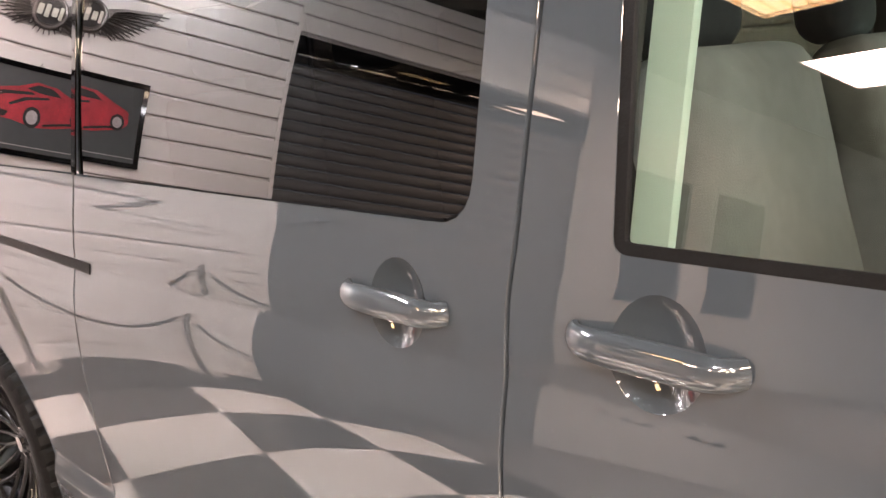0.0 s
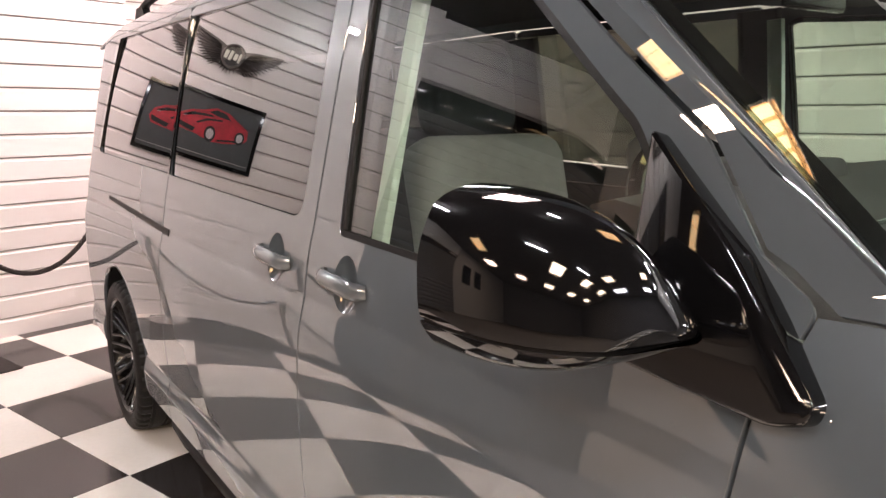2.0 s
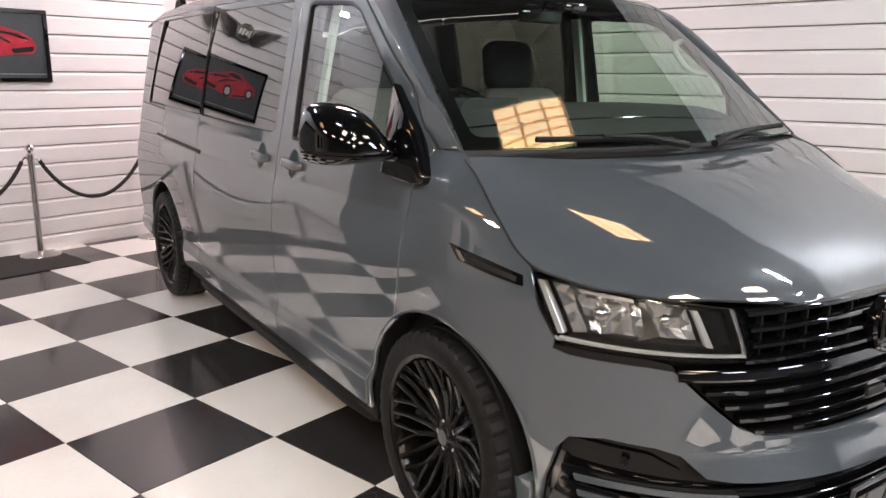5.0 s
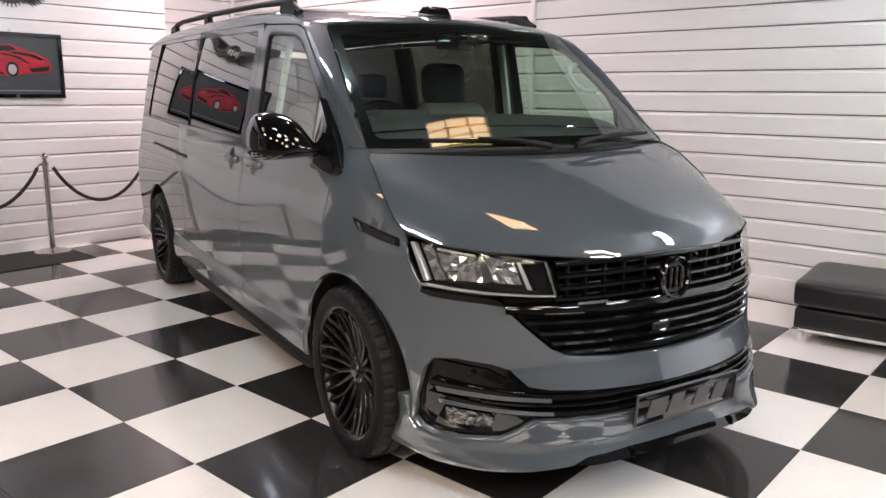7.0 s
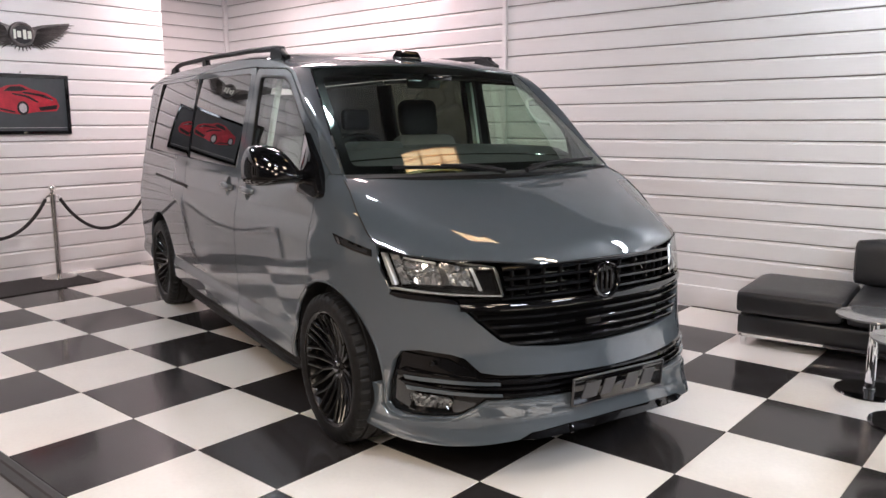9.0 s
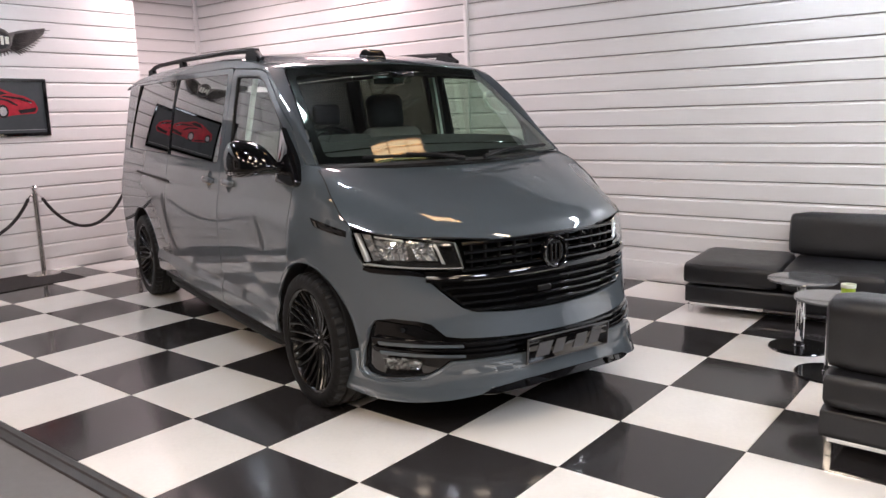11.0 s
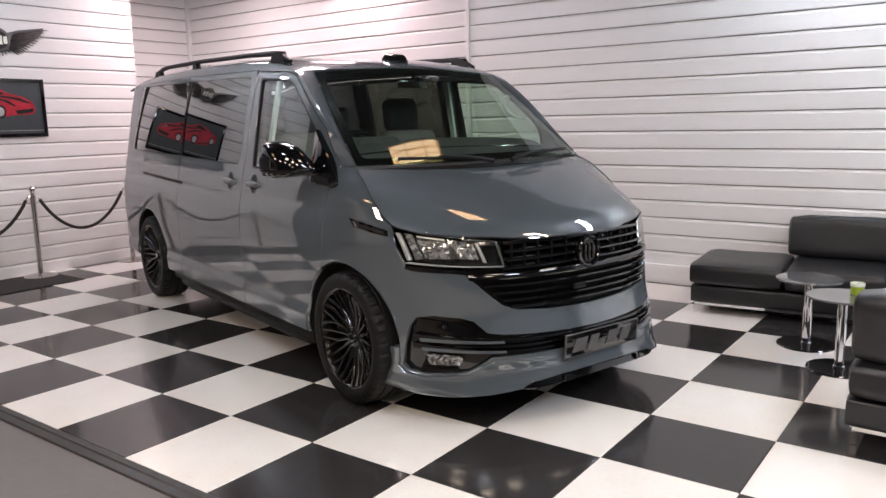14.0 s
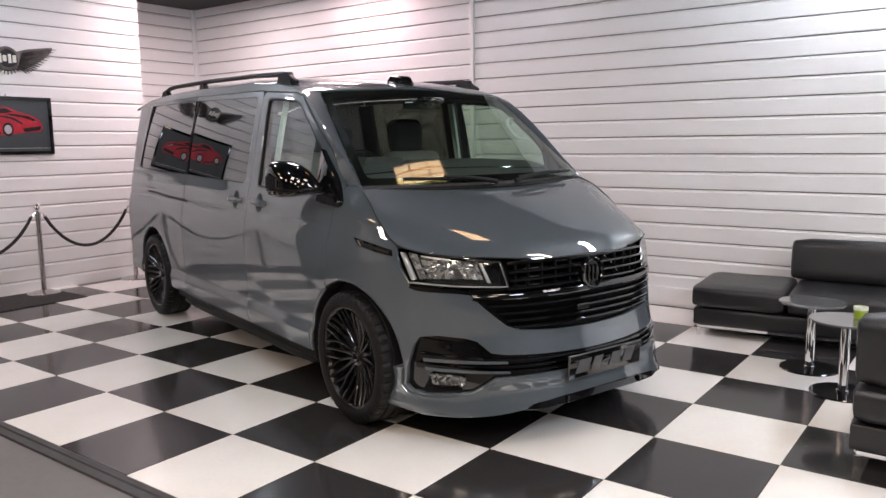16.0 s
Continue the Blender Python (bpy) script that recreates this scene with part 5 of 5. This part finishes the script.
def louvre_light(x, y, sx, sy, turn):
    """A golden panel: five bright tubes behind a tan diffuser."""
    pl = thing("ceiling_light", "golden ceiling panel with five bright tubes and cross bars", "ceiling light", pose(x, y, CEILING - 0.06, 0, 0, turn), "warm ceiling panels")
    bm = bmesh.new()
    for x0, x1, y0, y1 in ((-sx, sx, -sy, -sy + 0.012), (-sx, sx, sy - 0.012, sy), (-sx, -sx + 0.012, -sy + 0.012, sy - 0.012), (sx - 0.012, sx, -sy + 0.012, sy - 0.012)):
        box(bm, x0, x1, y0, y1, 0, 0.06)
    part("frame", bm, STEEL, pl, smooth=False)
    bm = bmesh.new()
    box(bm, -sx + 0.012, sx - 0.012, -sy + 0.012, sy - 0.012, 0.035, 0.05)
    part("diffuser", bm, TAN_LIGHT, pl, smooth=False)
    for k in range(5):
        yc = -sy + 0.012 + (2 * sy - 0.024) * (k + 0.5) / 5
        bm = bmesh.new()
        for x0, x1 in ((-sx + 0.03, -0.36 * sx - 0.016), (-0.36 * sx + 0.016, 0.36 * sx - 0.016), (0.36 * sx + 0.016, sx - 0.03)):
            box(bm, x0, x1, yc - 0.14 * sy, yc + 0.14 * sy, 0.018, 0.034, 0.006, 1)
        part("tube_cover", bm, GOLD_LIGHT, pl, smooth=False)
    return pl


def tube_light(x, y, length, turn=0.0, z=CEILING - 0.09):
    tl = thing("tube_light", "white fluorescent batten on the ceiling", "ceiling light", pose(x, y, z, 0, 0, turn), "white tube lights")
    bm = bmesh.new()
    box(bm, -length / 2, length / 2, -0.04, 0.04, 0.03, 0.09, 0.01)
    part("batten", bm, STEEL, tl)
    bm = tube([(-length / 2 + 0.03, 0, 0), (length / 2 - 0.03, 0, 0)], 0.018, 10)
    part("tube", bm, WHITE_LIGHT, tl)
    return tl


louvre_light(2.49, -2.555, 0.36, 0.205, -14)
louvre_light(-1.68, 1.38, 0.45, 0.30, 0)
for x in (-2.2, -4.6):
    for y in (-2.85, -5.25, -7.65):
        panel_light(x, y, 0.42, 0.42, WEST_LIGHT)
for x, y in ((-4.6, -0.45), (-3.4, 1.6)):
    panel_light(x, y, 0.42, 0.42, BAY_LIGHT)
for x in (0.2, 2.72):
    for y in (-5.25, -7.65):
        panel_light(x, y, *((0.38, 0.38, DIM_LIGHT) if y > -6 else (0.52, 0.52, PLAIN_LIGHT)))
for x, y in ((2.6, -0.45), (3.65, 2.35)):
    panel_light(x, y, 0.40, 0.40, WARM_LIGHT)
panel_light(4.30, 0.85, 0.2, 0.31, ROSE_LIGHT)
for x, y, t in ((4.1, -4.15, 90), (4.1, -6.6, 90), (1.75, -1.6, 90), (-1.0, -1.65, 90), (-1.0, -4.05, 90), (1.0, 1.3, 0)):
    tube_light(x, y, 0.28 if x == 1.75 else 0.9, t)
spot = thing("wall_light", "small white spotlight above the wall emblem", "wall light", pose(1.08, WALL_Y - 0.10, 2.82))
bm = bmesh.new()
box(bm, -0.05, 0.05, 0.0, 0.08, -0.03, 0.03, 0.01, 2)
part("lamp_body", bm, STEEL, spot)
bm = bmesh.new()
box(bm, -0.042, 0.042, -0.012, -0.002, -0.022, 0.022, 0.004, 1)
part("lamp_face", bm, WHITE_LIGHT, spot)

# ---- rope posts ----
def rope_post(x, y):
    p = thing("rope_post", "polished steel rope barrier post on a round base", "rope post", pose(x, y, 0), "rope posts")
    part("base", lathe([(0, 0), (0.158, 0), (0.160, 0.006), (0.157, 0.014), (0.12, 0.024), (0.05, 0.034), (0.03, 0.045), (0.0, 0.045)], 48), STEEL, p)
    part("pole", lathe([(0.026, 0.03), (0.026, 0.80), (0.030, 0.802), (0.030, 0.845), (0.022, 0.852), (0.014, 0.862), (0.0, 0.862)], 32), STEEL, p)
    bm = bmesh.new()
    bmesh.ops.create_uvsphere(bm, u_segments=24, v_segments=14, radius=0.036, matrix=Matrix.Translation((0, 0, 0.892)))
    part("finial", bm, CHROME, p)
    for s in (-1, 1):
        bm = tube([(0.028 * s, 0, 0.825), (0.052 * s, 0, 0.815), (0.068 * s, 0, 0.79)], 0.011, 8)
        part("hook", bm, CHROME, p)
    return p


POSTS = [(-0.10, 2.92), (0.93, 2.92), (1.965, 2.92), (3.0, 2.92)]
for x, y in POSTS:
    rope_post(x, y)
for (xa, ya), (xb, yb) in zip(POSTS, POSTS[1:]):
    r = thing("barrier_rope", "twisted black rope hanging between steel posts", "rope", group="barrier ropes")
    pts = []
    for k in range(41):
        q = k / 40
        pts.append(Vector((xa + 0.07 + (xb - xa - 0.14) * q, ya + 0.01 * math.sin(3 * q), 0.79 - 0.345 * (1 - (2 * q - 1) ** 2) ** 0.9)))
    for ph in (0, 2.1, 4.2):
        line = []
        for k in range(161):
            q = k / 160 * 40
            i = min(39, int(q))
            c = pts[i].lerp(pts[i + 1], q - i)
            d = (pts[i + 1] - pts[i]).normalized()
            u = d.cross(Vector((0, 1, 0))).normalized()
            a = k * 0.55 + ph
            line.append(c + 0.0085 * (math.cos(a) * u + math.sin(a) * Vector((0, 1, 0))))
        part("strand", tube(line, 0.0092, 6), ROPE, r)

# ---- mat ----
bm = bmesh.new()
box(bm, -0.9, 2.12, 2.36, 3.06, 0.001, 0.010, 0.004, 1)
bmesh.ops.subdivide_edges(bm, edges=[e for e in bm.edges if e.calc_length() > 0.3], cuts=40)
for v in bm.verts:
    v.co.x += 0.012 * noise.noise(Vector((v.co.y * 9, v.co.x * 5, 0)))
    v.co.y += 0.010 * noise.noise(Vector((v.co.x * 9, 3, v.co.y)))
tagged(part("floor_mat", bm, MAT_FIBRE, smooth=False), "dark worn fibre runner under the rope posts", "mat")

# ---- picture and wall emblem on the end wall ----
def flat_shape(name, pts, mat, parent, depth, m):
    bm = prism(pts, depth)
    ob = part(name, bm, mat, parent, smooth=False)
    ob.matrix_local = m
    return ob


def car_shape(parent, x, z, k, d):
    """The red sports car of the picture, built of flat pieces."""
    def q(pts):
        return rounded([(x + k * a, z + k * b) for a, b in pts], 0.012, 4)
    m = pose(0, d, 0)
    flat_shape("car_body", q([(-0.34, -0.02), (-0.33, 0.06), (-0.24, 0.10), (-0.12, 0.155), (0.0, 0.165), (0.10, 0.12), (0.22, 0.09), (0.31, 0.04), (0.34, -0.03), (0.31, -0.08), (0.12, -0.09), (-0.02, -0.115), (-0.14, -0.10), (-0.30, -0.06)]), PIC_RED, parent, 0.002, m)
    flat_shape("car_window", q([(-0.16, 0.10), (-0.10, 0.142), (-0.01, 0.15), (0.06, 0.115), (-0.03, 0.10)]), PIC_BLACK, parent, 0.002, pose(0, d - 0.0022, 0))
    flat_shape("car_stripe", q([(0.02, 0.10), (0.20, 0.075), (0.29, 0.03), (0.26, 0.028), (0.16, 0.06), (0.0, 0.085)]), PIC_BLACK, parent, 0.002, pose(0, d - 0.0022, 0))
    flat_shape("car_lamp", q([(0.19, 0.062), (0.235, 0.055), (0.285, 0.018), (0.245, 0.030)]), PIC_SILVER, parent, 0.002, pose(0, d - 0.0022, 0))
    flat_shape("car_stripe", q([(-0.08, 0.085), (0.06, 0.060), (0.15, 0.005), (0.135, -0.005), (0.04, 0.045), (-0.09, 0.072)]), PIC_BLACK, parent, 0.002, pose(0, d - 0.0022, 0))
    flat_shape("car_sill", q([(-0.31, -0.055), (-0.20, -0.07), (-0.07, -0.10), (-0.07, -0.085), (-0.20, -0.055), (-0.30, -0.04)]), PIC_BLACK, parent, 0.002, pose(0, d - 0.0022, 0))
    flat_shape("car_grille", q([(0.14, -0.045), (0.32, -0.02), (0.31, -0.06), (0.16, -0.08)]), PIC_BLACK, parent, 0.002, pose(0, d - 0.0022, 0))
    for cx, cz, r in ((0.0, -0.055, 0.066), (-0.27, -0.02, 0.055)):
        for rr, mt, dd in ((r, PIC_BLACK, 0.0022), (r * 0.66, PIC_SILVER, 0.0044)):
            pts = [(x + k * (cx + 0.8 * rr * math.cos(a)), z + k * (cz + rr * math.sin(a))) for a in np.linspace(0, 2 * math.pi, 20, endpoint=False)]
            flat_shape("car_wheel", pts, mt, parent, 0.002, pose(0, d - dd, 0))


pic = thing("framed_picture", "black framed print of a red sports car on slate grey", "picture", pose(1.835, WALL_Y - 0.032, 1.703))
W2, H2 = 0.445, 0.288
bm = bmesh.new()
for x0, x1, z0, z1 in ((-W2, W2, -H2, -H2 + 0.034), (-W2, W2, H2 - 0.034, H2), (-W2, -W2 + 0.034, -H2 + 0.034, H2 - 0.034), (W2 - 0.034, W2, -H2 + 0.034, H2 - 0.034)):
    box(bm, x0, x1, 0, 0.028, z0, z1, 0.003, 1)
part("frame", bm, GLOSS_BLACK, pic)
bm = bmesh.new()
box(bm, -W2 + 0.034, W2 - 0.034, 0.014, 0.026, -H2 + 0.034, H2 - 0.034)
part("print", bm, PIC_DARK, pic, smooth=False)
bm = bmesh.new()
box(bm, -W2 + 0.04, W2 - 0.04, 0.0125, 0.0138, -H2 + 0.062, -H2 + 0.067)
part("print_line", bm, PIC_SILVER, pic, smooth=False)
car_shape(pic, 0.0, 0.02, 1.02, 0.0115)
bm = tube([(-0.01, 0.01, H2), (0, 0.005, H2 + 0.022), (0.01, 0.01, H2)], 0.003, 6)
part("hanger", bm, GLOSS_BLACK, pic)

crest = thing("winged_emblem", "pewter-coloured winged wall emblem with a round centre", "wall emblem", pose(1.885, WALL_Y - 0.03, 2.36))
bm = lathe([(0.0, 0.03), (0.088, 0.03), (0.098, 0.038), (0.112, 0.036), (0.120, 0.02), (0.120, 0.0), (0, 0)], 40)
bmesh.ops.transform(bm, matrix=pose(0, 0.03, 0, 90, 0, 0), verts=bm.verts)
part("roundel", bm, PEWTER, crest)
bm = lathe([(0.0, 0.034), (0.086, 0.034), (0.086, 0.028), (0, 0.028)], 40)
bmesh.ops.transform(bm, matrix=pose(0, 0.03, 0, 90, 0, 0), verts=bm.verts)
part("roundel_field", bm, PIC_BLACK, crest)
for x0, x1, zz in ((-0.082, -0.058, 0.044), (-0.048, -0.012, 0.030), (0.004, 0.034, 0.044), (0.046, 0.082, 0.036)):
    bm = bmesh.new()
    box(bm, x0, x1, -0.010, -0.002, -zz, zz, 0.003, 1)
    part("roundel_bar", bm, FROSTED, crest)
for s in (-1, 1):
    wing = [(0.10, 0.075), (0.20, 0.105), (0.33, 0.125), (0.46, 0.145), (0.44, 0.09), (0.36, 0.02), (0.27, -0.04), (0.18, -0.085), (0.10, -0.10)]
    flat_shape("wing", [(s * x, z) for x, z in wing][::s], PEWTER, crest, 0.012, pose(0, 0.012, 0))
# feathers: a fan of long outer ones and a shorter layer over the roots
for s in (-1, 1):
    for row, (n, reach) in enumerate(((13, 0.375), (9, 0.215))):
        for k in range(n):
            q = k / (n - 1)
            root = Vector((s * (0.095 + 0.05 * (1 - q)), 0.014 - 0.009 * row, 0.060 - 0.130 * q))
            a = radians(14 - 58 * q ** 1.2)
            ln = reach * (1 - 0.66 * q ** 0.8)
            tip = root + Vector((s * math.cos(a) * ln, 0.006, math.sin(a) * ln * 0.75))
            bm = tube([root, root.lerp(tip, 0.4) + Vector((0, -0.006, 0.010 * (1 - q))), root.lerp(tip, 0.85) + Vector((0, 0, 0.004)), tip], [0.009, 0.013, 0.011, 0.003], 6, flat=0.5)
            part("feather", bm, PEWTER, crest)
bm = bmesh.new()
for k in range(7):
    a = radians(-90 + 14 * (k - 3))
    tube([(0.09 * math.cos(a), 0.012, 0.09 * math.sin(a)), (0.155 * math.cos(a), 0.014, 0.155 * math.sin(a))], [0.010, 0.006], 6, bm, flat=0.6)
part("tail_feathers", bm, PEWTER, crest)


# ---- lounge ----
def sofa(place, turn, length, back_from, label):
    """Low black sofa; x along its length, y towards its back."""
    s = thing("sofa", label, "sofa", pose(*place, 0, 0, turn), "black lounge sofas")
    d = 0.76
    bm = bmesh.new()
    for y in (0.05, d - 0.05):
        box(bm, 0.03, length - 0.03, y - 0.012, y + 0.012, 0.062, 0.086, 0.003, 1)
    for x in (0.03, length - 0.03):
        box(bm, x - 0.012, x + 0.012, 0.062, d - 0.062, 0.062, 0.086, 0.003, 1)
    part("base_rail", bm, CHROME, s)
    for x in (0.04, length - 0.04):
        for y in (0.05, d - 0.05):
            bm = bmesh.new()
            box(bm, x - 0.016, x + 0.016, y - 0.012, y + 0.012, 0.0, 0.064, 0.002, 1)
            part("leg", bm, CHROME, s)
    part("plinth", cushion(0.0, length, 0.0, d, 0.088, 0.222, 0.022, 0.004), LEATHER, s)
    n = max(2, round(length / 0.66))
    for k in range(n):
        x0, x1 = length * k / n, length * (k + 1) / n
        part("seat_cushion", cushion(x0 + 0.002 - (0.02 if k == 0 else 0), x1 - 0.002, -0.02, d + 0.012, 0.222, 0.392, 0.05, 0.012), LEATHER, s)
    nb = max(1, round((length - back_from) / 0.95))
    for k in range(nb):
        x0 = back_from + (length - back_from) * k / nb
        x1 = back_from + (length - back_from) * (k + 1) / nb
        bm = cushion(x0 + 0.002, x1 - 0.002, -0.09, 0.10, 0.0, 0.33, 0.06, 0.012)
        bmesh.ops.transform(bm, matrix=pose(0, d - 0.13, 0.385, -6, 0, 0), verts=bm.verts)
        part("back_cushion", bm, LEATHER, s)
    return s


sofa((3.915, -3.09, 0), -85.0, 1.95, 0.60, "low black leather sofa on a chrome base against the clad wall")
sofa((2.62, -6.75, 0), 88.5, 2.28, 0.0, "low black leather sofa on a chrome base seen from its back")


def side_table(x, y, z):
    t = thing("side_table", "round smoked glass side table on a chrome pole", "side table", pose(x, y, 0), "side tables")
    part("tabletop", lathe([(0, z - 0.012), (0.198, z - 0.012), (0.201, z - 0.006), (0.198, z), (0, z)], 56), TABLE_GLASS, t)
    part("pole", lathe([(0.0, 0.012), (0.034, 0.012), (0.034, 0.022), (0.027, 0.026), (0.027, z - 0.022), (0.05, z - 0.0125), (0.0, z - 0.0125)], 32), CHROME, t)
    part("base", lathe([(0, 0), (0.178, 0), (0.180, 0.005), (0.176, 0.011), (0, 0.012)], 56), GLOSS_BLACK, t)
    return t


side_table(3.48, -4.00, 0.445)
side_table(3.06, -4.26, 0.445)
cup = thing("candle_glass", "small green candle in a glass with a pale rim", "candle", pose(3.13, -4.32, 0.446))
part("wax", lathe([(0, 0), (0.034, 0), (0.036, 0.004), (0.036, 0.05), (0, 0.05)], 32), GREEN, cup)
part("glass_rim", lathe([(0.0365, 0.050), (0.039, 0.050), (0.039, 0.068), (0.036, 0.068), (0.036, 0.052)], 32), FROSTED, cup)
